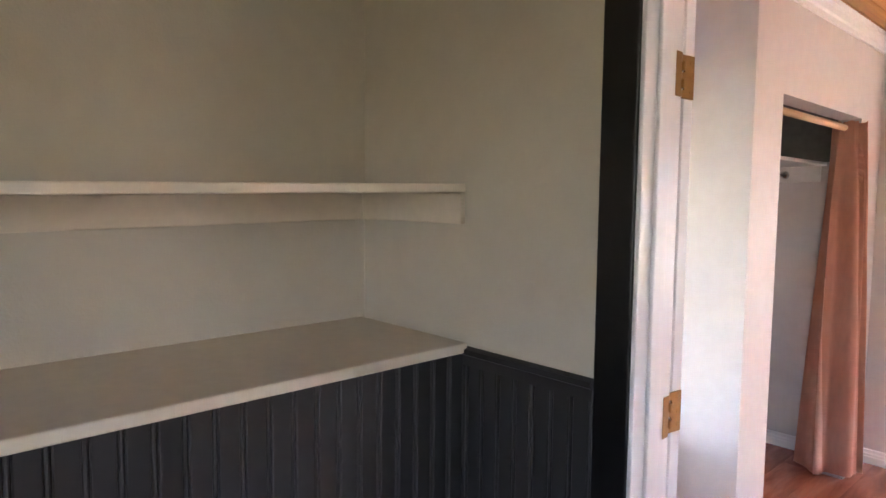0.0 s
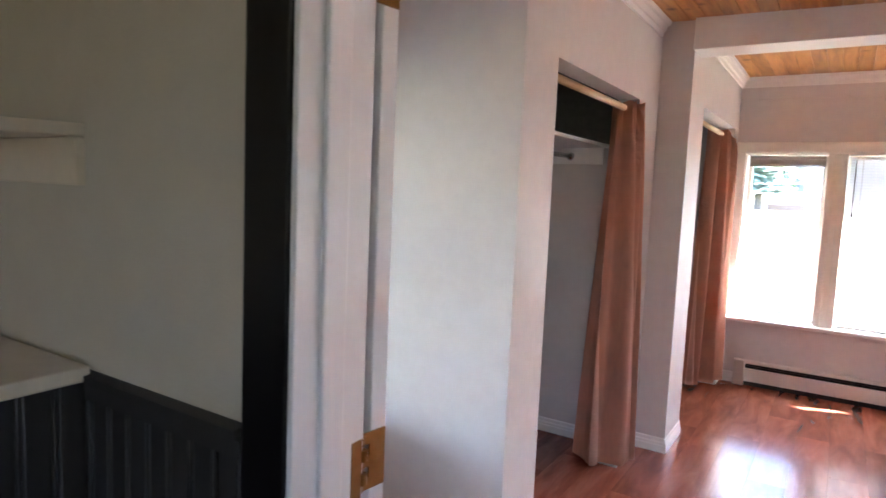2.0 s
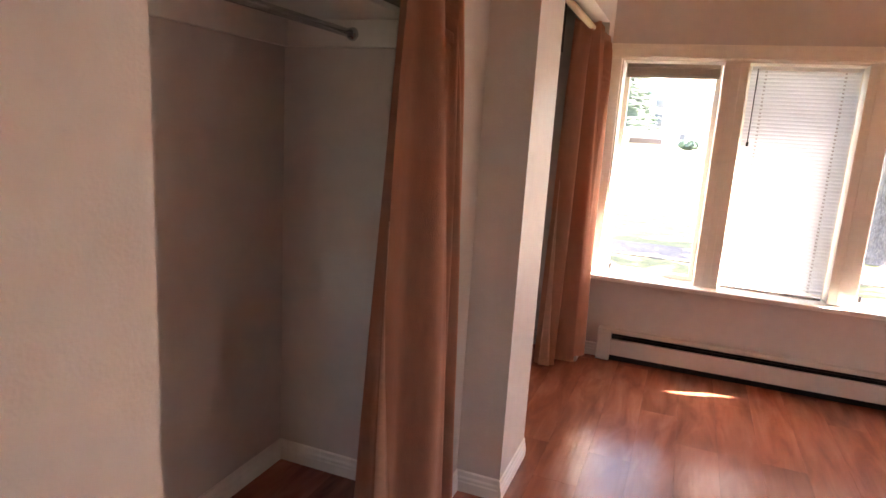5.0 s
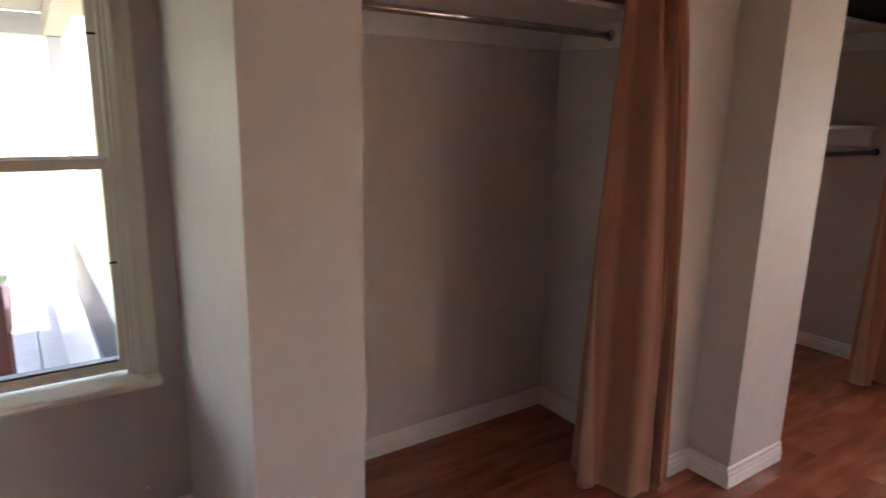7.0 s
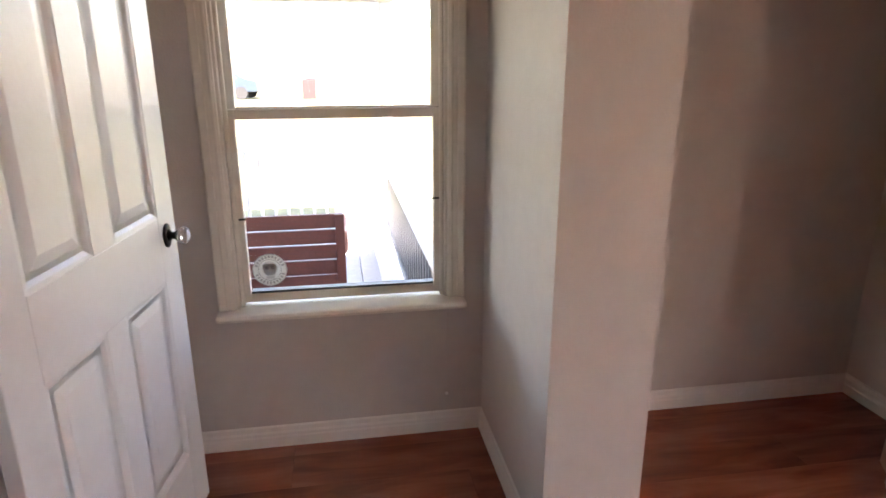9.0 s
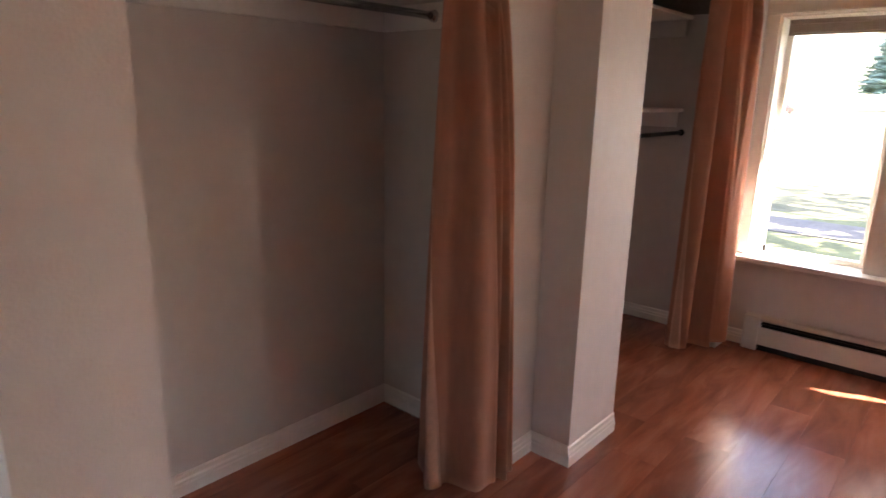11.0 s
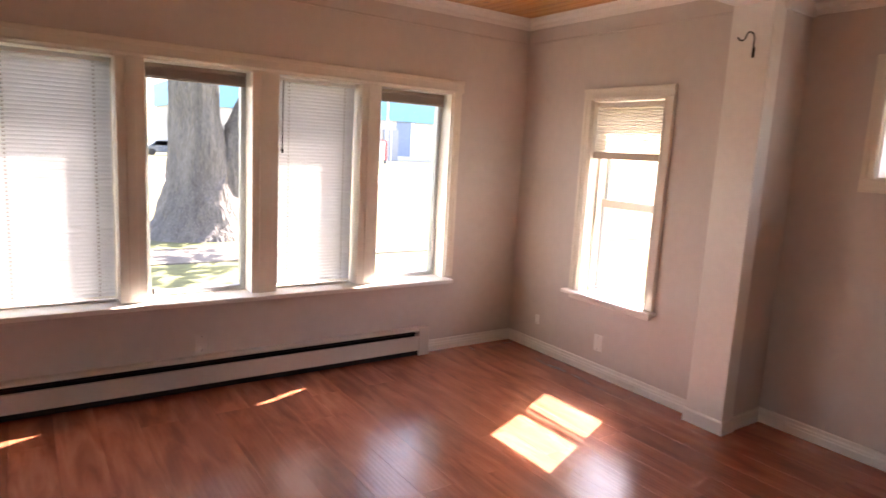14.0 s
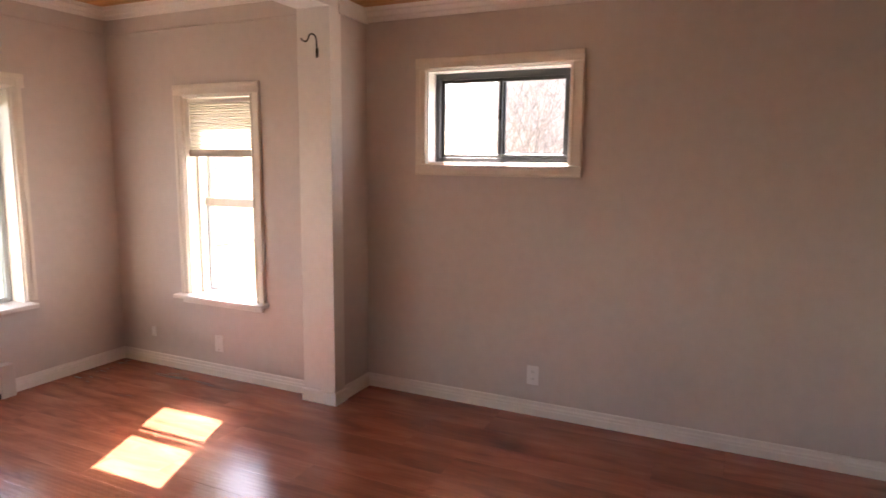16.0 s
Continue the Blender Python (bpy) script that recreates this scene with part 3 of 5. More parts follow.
box_part("bottom_rail", (-1.562, -1.526, 1.088, 1.740, 0.6075, 0.615), ALUMINIUM, win_w, "dark weather strip", 0.001)
box_part("sill_stool", (-1.56, -1.425, 0.974, 1.85, 0.537, 0.565), CASING, win_w, "rounded cream window sill", 0.012)
box_part("apron", (-1.50, -1.482, 1.0, 1.83, 0.507, 0.537), WALL, win_w, "", 0.003)
for yy, zz in ((1.08, 0.88), (1.75, 0.93), (1.08, 1.60), (1.75, 1.60)):
    box_part("sash_stop", (-1.53, -1.52, yy - 0.012, yy + 0.012, zz - 0.003, zz + 0.003), DARK_METAL, win_w, "small dark sash pin", 0.001)


# ---- doorway and door ----
frame_d = thing("door_frame", (0, 0, 0), "white door frame with a black casing on the pantry side", "door frame", kind="structure")
for x0, x1, sgn in ((-0.452, -0.440, 1), (0.366, 0.378, -1)):
    box_part("jamb", (x0, x1, 0.592, 0.752, 0, 2.048), DOOR, frame_d)
    a, b = (x1, x1 + 0.011) if sgn > 0 else (x0 - 0.011, x0)
    box_part("door_stop", (a, b, 0.640, 0.690, 0, 2.036), DOOR, frame_d, "", 0.004)
box_part("head_jamb", (-0.452, 0.378, 0.592, 0.752, 2.048, 2.06), DOOR, frame_d)
for b in ((-0.545, -0.4525, 0, 2.06), (0.3785, 0.47, 0, 2.06), (-0.545, 0.47, 2.06, 2.155)):
    box_part("black_casing", (b[0], b[1], 0.588, 0.61, b[2], b[3]), BLACK, frame_d, "glossy black painted casing board", 0.004)
for b in ((-0.53, -0.4525, 0, 2.06), (0.3785, 0.46, 0, 2.06), (-0.53, 0.46, 2.06, 2.14)):
    box_part("white_casing", (b[0], b[1], 0.75, 0.766, b[2], b[3]), DOOR, frame_d, "", 0.004)
box_part("casing_bead", (-0.528, -0.505, 0.766, 0.772, 0, 2.06), DOOR, frame_d, "", 0.002)

door = thing("door_1", (-0.452, 0.758, 0), "white four-panel wooden door folded back, with glass knobs", "door", kind="structure")
door.rotation_euler = (0, 0, radians(172))
W, H, Y0, Y1 = 0.815, 2.035, -0.060, -0.025
ST, MU = 0.112, 0.10
box_part("core", (0.02, W - 0.02, Y0 + 0.009, Y1 - 0.009, 0.02, H - 0.02), DOOR, door, "", 0)
for b in ((0.002, ST, 0.008, H), (W - ST, W, 0.008, H)):
    box_part("stile", (b[0], b[1], Y0, Y1, b[2], b[3]), DOOR, door)
for z0, z1 in ((0.008, 0.235), (0.80, 0.985), (1.915, H)):
    box_part("rail", (ST, W - ST, Y0, Y1, z0, z1), DOOR, door, "", 0.002)
cx = W / 2
for z0, z1 in ((0.235, 0.80), (0.985, 1.915)):
    box_part("muntin", (cx - MU / 2, cx + MU / 2, Y0, Y1, z0, z1), DOOR, door, "", 0.002)
    for p0, p1 in ((ST, cx - MU / 2), (cx + MU / 2, W - ST)):
        bm = bmesh.new()
        for side, y_in, y_out in ((-1, Y0 + 0.009, Y0 + 0.001), (1, Y1 - 0.009, Y1 - 0.001)):
            # moulding frame and raised field of the panel
            ring = []
            for ins, y in ((0.0, y_out), (0.010, y_out + side * -0.002), (0.020, y_in), (0.034, y_in), (0.060, y_out + side * -0.003)):
                ring.append([bm.verts.new((px, y, pz)) for px, pz in ((p0 + ins, z0 + ins), (p1 - ins, z0 + ins), (p1 - ins, z1 - ins), (p0 + ins, z1 - ins))])
            for a, b in zip(ring, ring[1:]):
                for k in range(4):
                    bm.faces.new((a[k], a[(k + 1) % 4], b[(k + 1) % 4], b[k]))
            bm.faces.new(ring[-1])
        part("panel", bm, DOOR, door)
for zc in (1.825, 1.026, 0.23):
    bm = bmesh.new()
    for k in (0, 2, 4):
        z0 = zc - 0.05 + 0.02 * k
        tube(bm, [(0, 0, z0 + 0.0006), (0, 0, z0 + 0.0194)], 0.0075, 10)
    tube(bm, [(0, 0, zc + 0.05), (0, 0, zc + 0.055)], 0.005, 8)
    hg = part("hinge", bm, BRASS, door, "worn brass butt hinge")
    bm = bmesh.new()
    box(bm, -0.0018, 0.0018, -0.056, -0.020, zc - 0.05, zc + 0.05)
    for k in (0, 2, 4):
        box(bm, -0.0017, 0.0017, -0.021, -0.006, zc - 0.05 + 0.02 * k, zc - 0.03 + 0.02 * k)
    for q in (-0.033, 0.0, 0.033):
        tube(bm, [(-0.0018, -0.043, zc + q), (-0.003, -0.043, zc + q)], 0.004, 8)
    part("hinge_leaf", bm, BRASS, hg)
for s, y in ((-1, Y0), (1, Y1)):
    bm = bmesh.new()
    tube(bm, [(0.748, y, 0.925), (0.748, y + s * 0.004, 0.925), (0.748, y + s * 0.007, 0.925)], [0.026, 0.026, 0.018], 20)
    tube(bm, [(0.748, y + s * 0.006, 0.925), (0.748, y + s * 0.016, 0.925), (0.748, y + s * 0.024, 0.925), (0.748, y + s * 0.032, 0.925)], [0.015, 0.010, 0.011, 0.017], 16)
    for v in bm.verts:
        if abs(v.co.y - y) < 0.008:
            v.co.z = 0.925 + (v.co.z - 0.925) * 1.35
    rose = part("knob_rose", bm, DARK_METAL, door, "dark oval knob plate", 0, True)
    bm = bmesh.new()
    tube(bm, [(0.748, y + s * q, 0.925) for q in (0.033, 0.037, 0.048, 0.058, 0.063)], [0.015, 0.021, 0.026, 0.022, 0.012], 10)
    part("knob", bm, CRYSTAL, rose, "faceted clear glass knob")
for zc in (0.925,):
    box_part("latch_plate", (W - 0.001, W + 0.002, Y0 + 0.006, Y1 - 0.006, zc - 0.028, zc + 0.028), BRASS, door, "brass latch plate", 0.001)
for zc in (1.825, 1.026, 0.23):
    bm = bmesh.new()
    box(bm, -0.4405, -0.4385, 0.722, 0.747, zc - 0.05, zc + 0.05)
    for k in (1, 3):
        tube(bm, [(-0.4405, 0.753, zc - 0.05 + 0.02 * k), (-0.4405, 0.753, zc - 0.0306 + 0.02 * k)], 0.0075, 10)
    part("strike_hinge_leaf", bm, BRASS, frame_d, "brass hinge leaf on the jamb")


# ---- pantry ----
pan = box_part("wall_pantry_lining", (-1.499, -0.545, 0.600, 0.6098, 1.10, 2.45), CREAM, None, "", 0)
tagged(pan, "cream painted upper wall of the pantry", "wall", kind="structure")
pan = box_part("wall_pantry_lining_west", (-1.4995, -1.488, -2.6, 0.600, 0, 2.45), CREAM, None, "", 0)
tagged(pan, "cream painted upper wall behind the shelves", "wall", kind="structure")

wsc = thing("wainscot", (0, 0, 0), "charcoal painted beadboard wainscot with a cap rail", "wainscot", kind="structure")
cap = bmesh.new()
sweep(cap, [(0, 0), (0.012, 0), (0.014, 0.030), (0.024, 0.036), (0.024, 0.050), (0, 0.054)], (-1.02, 0.600, 1.066), (-0.545, 0.600, 1.066), (0, -1, 0))
part("cap_rail", cap, CHARCOAL, wsc)


def bead_mesh(w, h):
    bm = bmesh.new()
    pts = [(0.0015, 0), (0.0015, -0.005), (0.005, -0.008), (w - 0.014, -0.008), (w - 0.012, -0.004), (w - 0.0105, -0.004), (w - 0.009, -0.0075), (w - 0.005, -0.0095), (w - 0.002, -0.0075), (w - 0.0015, 0)]
    lo = [bm.verts.new((x, y, 0)) for x, y in pts]
    hi = [bm.verts.new((x, y, h)) for x, y in pts]
    for i in range(len(pts)):
        j = (i + 1) % len(pts)
        bm.faces.new((lo[i], lo[j], hi[j], hi[i]))
    bm.faces.new(lo[::-1])
    bm.faces.new(hi)
    return mesh_of("bead_board", bm, CHARCOAL)


bead = bead_mesh(0.060, 1.068)
for k in range(8):
    b = new("bead_board", bead)
    b.parent, b.location = wsc, (-1.025 + 0.060 * k, 0.600, 0)

ctr = thing("counter_shelf", (-1.24, -0.99, 0), "cream painted deep counter shelf over a charcoal beadboard front", "counter")
box_part("worktop", (-0.248, 0.275, -1.60, 1.588, 1.104, 1.133), SHELF, ctr, "cream painted worktop with worn edge", 0.004).matrix_local = pose(0, 0, -0.012, 0.43)
box_part("front_frame", (0.238, 0.252, -1.60, 1.588, 0.0, 1.103), CHARCOAL, ctr, "", 0)
bead2 = bead_mesh(0.060, 1.10)
for k in range(36):
    b = new("bead_board", bead2)
    b.parent = ctr
    b.matrix_local = pose(0.252, 1.588 - 0.060 * (k + 1), 0, 0, 0, 90)

shf = thing("wall_shelf", (-1.24, -0.99, 1.547), "cream painted wall shelf on wooden cleats", "shelf")
shf.rotation_euler = (radians(1.2), 0, 0)
box_part("board", (-0.248, 0.252, -1.60, 1.588, -0.024, 0.0), SHELF, shf, "", 0.004)
box_part("cleat", (-0.248, 0.248, 1.570, 1.589, -0.113, -0.0245), SHELF, shf, "", 0.003)
box_part("cleat", (-0.248, -0.230, -1.60, 1.570, -0.113, -0.0245), SHELF, shf, "", 0.003)


# ---- closets ----
def closet_shelf(z, x1, y0, y1, label, rod=None):
    th = thing("closet_shelf", (-1.49, (y0 + y1) / 2, z), label, "shelf", "closet shelves")
    h = (y1 - y0) / 2
    box_part("board", (-0.008, x1 + 1.49, -h, h, -0.020, 0), TRIM, th, "", 0.003)
    box_part("cleat", (-0.009, 0.010, -h, h, -0.115, -0.0205), TRIM, th, "", 0.003)
    for s in (-1, 1):
        a, b = sorted((s * h, s * (h - 0.018)))
        box_part("end_cleat", (0.0105, x1 + 1.46, a, b, -0.115, -0.0205), TRIM, th, "", 0.003)
    return th


def closet_rod(x, z, y0, y1, mat, label, r=0.014):
    th = thing("clothes_rod", (x, (y0 + y1) / 2, z), label, "rod", "clothes rods")
    h = (y1 - y0) / 2
    bm = bmesh.new()
    tube(bm, [(0, -h + 0.004, 0), (0, h - 0.004, 0)], r, 16)
    part("pole", bm, mat, th, "", 0, True)
    for s in (-1, 1):
        bm = bmesh.new()
        tube(bm, [(0, s * h, 0), (0, s * (h - 0.004), 0), (0, s * (h - 0.018), 0)], [r * 1.7, r * 1.6, r * 1.25], 16)
        part("flange", bm, mat, th, "", 0, True)
    return th


closet_shelf(1.782, -0.98, 2.03, 3.565, "white shelf on cleats high in a closet")
closet_rod(-1.206, 1.712, 2.048, 3.547, CHROME, "chrome clothes rod under the closet shelf")
closet_shelf(1.90, -0.98, 3.80, 5.555, "white upper shelf in the second closet")
closet_shelf(1.372, -0.98, 3.80, 5.555, "white lower shelf in the second closet")
closet_rod(-0.98, 1.228, 3.80, 5.555, DARK_METAL, "dark metal clothes rod in the second closet", 0.012)


def smooth_line(pts, u):
    """A point on the soft line through pts, u from 0 to 1."""
    n = len(pts) - 1
    f = min(u * n, n - 1e-6)
    i = int(f)
    f -= i
    p = [pts[max(0, min(n, i + k))] for k in (-1, 0, 1, 2)]
    out = []
    for c in (0, 1):
        q0, q1, q2, q3 = (w[c] for w in p)
        out.append(0.5 * (2 * q1 + (q2 - q0) * f + (2 * q0 - 5 * q1 + 4 * q2 - q3) * f * f + (3 * q1 - q0 - 3 * q2 + q3) * f ** 3))
    return out


def curtain(x, z_top, z_bot, gathered, hanging, seed, pole, face, far):
    """A cloth panel pushed to one side on a pole: its folds in plan at the pole and at the hem; face is the wall's face beyond the opening."""
    mid = (pole[1] + gathered[0][1]) / 2
    th = thing("closet_curtain", (x, mid, z_top), "terracotta cloth curtain bunched at one side of a closet", "curtain", "closet curtains")
    nu, nv = 108, 56

    def spot(u, v):
        t, b = smooth_line(gathered, u), smooth_line(hanging, u)
        ex, ey = v ** 0.8, 1 - (1 - v) ** (1.0 + 2.2 * u)
        px = t[0] + (b[0] - t[0]) * ex
        py = t[1] + (b[1] - t[1]) * ey
        w = min(1.0, 5 * v)
        px += w * (0.006 * math.sin(3.1 * v + 9 * u + seed) + 0.011 * math.sin(40 * u + 1.6 * v + seed) * (0.4 + u))
        py += w * 0.005 * math.sin(4.2 * v + 6 * u + 2 * seed)
        # gathers at the header
        px += 0.009 * math.sin(62 * u) * max(0.0, 1 - 9 * v)
        if py > pole[1] - 0.015:
            px = max(px, face + 0.010 + 0.012 * (1 + math.sin(30 * u)))
        py = min(py, far)
        pz = -(z_top - z_bot) * v + 0.012 * v * math.sin(5.1 * u + seed) + (0.012 if v == 0 else 0) * (1 + math.sin(50 * u))
        return px - x, py - mid, pz
    bm = bmesh.new()
    grid = [[bm.verts.new(spot(i / nu, j / nv)) for i in range(nu + 1)] for j in range(nv + 1)]
    for a, b in zip(grid, grid[1:]):
        for i in range(nu):
            bm.faces.new((a[i], a[i + 1], b[i + 1], b[i]))
    bmesh.ops.solidify(bm, geom=list(bm.faces), thickness=0.002)
    part("cloth", bm, CURTAIN, th, "", 0, True)
    # paler hem turned back along the forward edge, opening out towards the floor
    bm = bmesh.new()
    rows = []
    for j in range(24, nv + 1):
        v = j / nv
        w = 0.16 * (v - 0.42)
        line = []
        for k in range(5):
            px, py, pz = spot(0.215 + w * k / 4, v)
            line.append(bm.verts.new((px + 0.004 + 0.003 * math.sin(k), py - 0.005, pz - 0.004)))
        rows.append(line)
    for a, b in zip(rows, rows[1:]):
        for i in range(4):
            bm.faces.new((a[i], a[i + 1], b[i + 1], b[i]))
    bmesh.ops.solidify(bm, geom=list(bm.faces), thickness=0.0015)
    part("hem", bm, CURTAIN_HEM, th, "paler turned-back hem", 0, True)
    p = thing("curtain_pole", (x, (pole[0] + pole[1]) / 2, z_top - 0.012), "pale wooden curtain pole across a closet opening", "curtain pole", "curtain poles")
    bm = bmesh.new()
    h = (pole[1] - pole[0]) / 2
    tube(bm, [(0, -h, 0), (0, h, 0)], 0.017, 16)
    part("pole", bm, POLE_WOOD, p, "", 0, True)
    for s in (-1, 1):
        bm = bmesh.new()
        tube(bm, [(0, s * h, 0), (0, s * (h - 0.012), 0)], 0.024, 14)
        part("socket", bm, TRIM, p, "", 0, True)
    return th


curtain(-0.805, 1.955, 0.042,
        [(-0.86, 3.235), (-0.85, 3.215), (-0.825, 3.198), (-0.815, 3.216), (-0.762, 3.226), (-0.762, 3.252), (-0.818, 3.264), (-0.762, 3.278), (-0.768, 3.296), (-0.79, 3.303)],
        [(-0.97, 3.245), (-0.905, 3.20), (-0.832, 3.14), (-0.812, 3.215), (-0.715, 3.255), (-0.690, 3.355), (-0.738, 3.388), (-0.672, 3.41), (-0.690, 3.462), (-0.73, 3.485)],
        1, (2.213, 3.31), -0.752, 3.52)
curtain(-0.640, 2.005, 0.035,
        [(-0.70, 5.13), (-0.715, 5.105), (-0.708, 5.085), (-0.635, 5.115), (-0.675, 5.165), (-0.60, 5.19), (-0.65, 5.235), (-0.60, 5.265), (-0.605, 5.315), (-0.622, 5.345)],
        [(-0.80, 5.205), (-0.79, 5.165), (-0.765, 5.135), (-0.665, 5.145), (-0.695, 5.225), (-0.560, 5.235), (-0.600, 5.305), (-0.535, 5.35), (-0.545, 5.44), (-0.56, 5.51)],
        4, (4.07, 5.36), -0.575, 5.53)


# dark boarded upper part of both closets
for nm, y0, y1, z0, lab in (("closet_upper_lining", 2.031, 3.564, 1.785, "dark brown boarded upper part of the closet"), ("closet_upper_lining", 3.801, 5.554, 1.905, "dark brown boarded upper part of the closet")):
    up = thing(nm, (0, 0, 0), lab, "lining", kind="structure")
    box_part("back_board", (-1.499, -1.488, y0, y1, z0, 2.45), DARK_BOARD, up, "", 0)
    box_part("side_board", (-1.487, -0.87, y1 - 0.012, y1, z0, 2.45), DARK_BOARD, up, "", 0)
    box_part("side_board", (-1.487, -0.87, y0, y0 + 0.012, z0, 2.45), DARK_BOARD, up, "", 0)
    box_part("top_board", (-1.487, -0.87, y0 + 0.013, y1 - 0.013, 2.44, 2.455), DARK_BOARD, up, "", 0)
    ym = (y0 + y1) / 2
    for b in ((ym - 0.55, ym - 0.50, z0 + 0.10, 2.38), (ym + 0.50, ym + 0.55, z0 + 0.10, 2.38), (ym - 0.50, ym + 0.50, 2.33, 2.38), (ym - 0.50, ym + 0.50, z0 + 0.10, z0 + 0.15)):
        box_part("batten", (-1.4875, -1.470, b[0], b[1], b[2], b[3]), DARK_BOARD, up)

wire = thing("wall_cable", (-1.499, 1.785, 0.30), "thin painted cable running down the wall to a grommet", "cable")
bm = bmesh.new()
tube(bm, [(0.002, 0, 0.22), (0.003, 0.002, 0.1), (0.002, -0.001, 0.0), (0.003, 0.0, -0.13)], 0.0016, 6)
part("cord", bm, WALL, wire)
bm = bmesh.new()
tube(bm, [(0.0, 0, -0.14), (0.006, 0, -0.14)], 0.006, 10)
part("grommet", bm, PLASTIC, wire)

# ---- heater, outlets, hook ----
ht = thing("baseboard_heater", (1.15, 5.555, 0), "long cream enamelled baseboard heater along the wall", "heater")
L = 1.61
def run(name, pts, mat, label="", x0=-L + 0.07, x1=L - 0.07):
    bm = bmesh.new()
    a = [bm.verts.new((x0, -p, q)) for p, q in pts]
    b = [bm.verts.new((x1, -p, q)) for p, q in pts]
    for i in range(len(pts)):
        j = (i + 1) % len(pts)
        bm.faces.new((a[i], a[j], b[j], b[i]))
    bm.faces.new(a[::-1])
    bm.faces.new(b)
    return part(name, bm, mat, ht, label)
run("top_cover", [(0.001, 0.203), (0.046, 0.203), (0.060, 0.193), (0.060, 0.183), (0.058, 0.183), (0.058, 0.191), (0.045, 0.200), (0.001, 0.200)], HEATER)
run("front_panel", [(0.060, 0.040), (0.062, 0.040), (0.062, 0.141), (0.052, 0.146), (0.051, 0.144), (0.060, 0.140)], HEATER)
run("damper", [(0.030, 0.158), (0.046, 0.1605), (0.046, 0.1625), (0.030, 0.161)], FIN, "thin dark damper blade")
run("back_plate", [(0.0, 0.01), (0.002, 0.01), (0.002, 0.2), (0.0, 0.2)], FIN)
# solid near-black block reaching the floor: fins plus the shade of the gaps
run("heating_element", [(0.008, 0.004), (0.054, 0.004), (0.054, 0.13), (0.008, 0.13)], FIN, "heating fins as one near-black block that darkens the gaps")
for s in (-1, 1):
    a, b = sorted((s * L, s * (L - 0.085)))
    box_part("end_cap", (a, b, -0.066, -0.001, 0.0, 0.206), HEATER, ht, "", 0.005)


def outlet(at, rz, kind, label, plate_mat=PLASTIC):
    th = thing(kind, at, label, "outlet" if kind == "wall_outlet" else "wall plate")
    th.rotation_euler = (0, 0, radians(rz))
    box_part("plate", (-0.035, 0.035, -0.006, -0.0005, -0.057, 0.057), plate_mat, th, "", 0.003)
    if kind == "wall_outlet":
        for z in (-0.021, 0.021):
            f = box_part("socket", (-0.016, 0.016, -0.0085, -0.006, z - 0.014, z + 0.014), PLASTIC, th, "", 0.002)
            for x in (-0.006, 0.006):
                box_part("slot", (x - 0.0012, x + 0.0012, -0.0089, -0.0086, z - 0.004, z + 0.006), SLOT, f, "dark slot", 0)
    else:
        for z in (-0.042, 0.042):
            box_part("screw", (-0.003, 0.003, -0.0075, -0.006, z - 0.003, z + 0.003), CHROME, th, "", 0.001)
    return th


outlet((3.89, 2.54, 0.24), -90, "wall_outlet", "white double wall outlet low on the wall")
outlet((3.575, 4.627, 0.23), -90, "blank_wall_plate", "white blank wall plate under the narrow window")
outlet((3.575, 5.236, 0.24), -90, "cable_wall_plate", "small white cable plate near the corner").scale = (0.62, 1.0, 0.62)
outlet((1.195, 5.555, 0.272), 0, "painted_wall_plate", "blank plate painted in the wall colour", WALL)

hook = thing("plant_hook", (3.492, 3.725, 2.085), "black wrought iron swan-neck plant hook", "hook")
hook.scale = (0.68, 0.68, 0.68)
bm = bmesh.new()
pts = []
for k in range(13):
    a = math.pi * k / 12
    pts.append((-0.055 + 0.045 * math.cos(a), 0.0 + 0.012 * k / 12, 0.055 + 0.04 * math.sin(a)))
for k in range(1, 11):
    a = math.pi + math.pi * k / 11
    pts.append((-0.130 + 0.030 * math.cos(a - math.pi) * -1 * -1, 0.012 + 0.003 * k, 0.055 + 0.030 * math.sin(a)))
tube(bm, [(-0.008, 0, -0.075), (-0.010, 0, 0.02)] + pts, 0.006, 8)
part("arm", bm, IRON, hook, "", 0, True)
bm = bmesh.new()
box(bm, -0.008, 0.0, -0.012, 0.012, -0.085, -0.01)
part("back_plate", bm, IRON, hook, "", 0.003)

# ---- outside ----
G = -0.45
LAWN = material("dry_spring_lawn", (0.13, 0.125, 0.055), 0.9, vary=0.55, scale=0.5, bump=0.6, bump_scale=25)
CONCRETE = material("pale_concrete", (0.48, 0.47, 0.45), 0.85, vary=0.12, scale=1.0, bump=0.3, bump_scale=60)
WALKWAY = material("grey_weathered_path", (0.17, 0.155, 0.135), 0.95, vary=0.3, scale=1.0, bump=0.3, bump_scale=60, spec=0.1)
NEAR_GRASS = material("green_spring_grass", (0.12, 0.13, 0.045), 0.9, vary=0.45, scale=0.7, bump=0.6, bump_scale=25)
BARK = material("grey_furrowed_bark", (0.145, 0.13, 0.115), 0.9, vary=0.6, scale=4.0, bump=1.0, bump_scale=16, grain=(1, 1, 0.16))
for n in BARK.node_tree.nodes:
    if n.type == "BUMP":
        n.inputs["Distance"].default_value = 0.09
NEEDLES = material("blue_green_needles", (0.15, 0.22, 0.165), 0.8, vary=0.4, scale=1.5)
CROWN_SHADE = material("shading_crown_clumps", (0.09, 0.11, 0.045), 0.7, vary=0.3, scale=2.0)
TWIG = material("bare_twig_bark", (0.27, 0.225, 0.20), 0.85, vary=0.3, scale=6.0)
SIDING = material("white_siding", (0.70, 0.70, 0.70), 0.7, vary=0.06, scale=1.0)
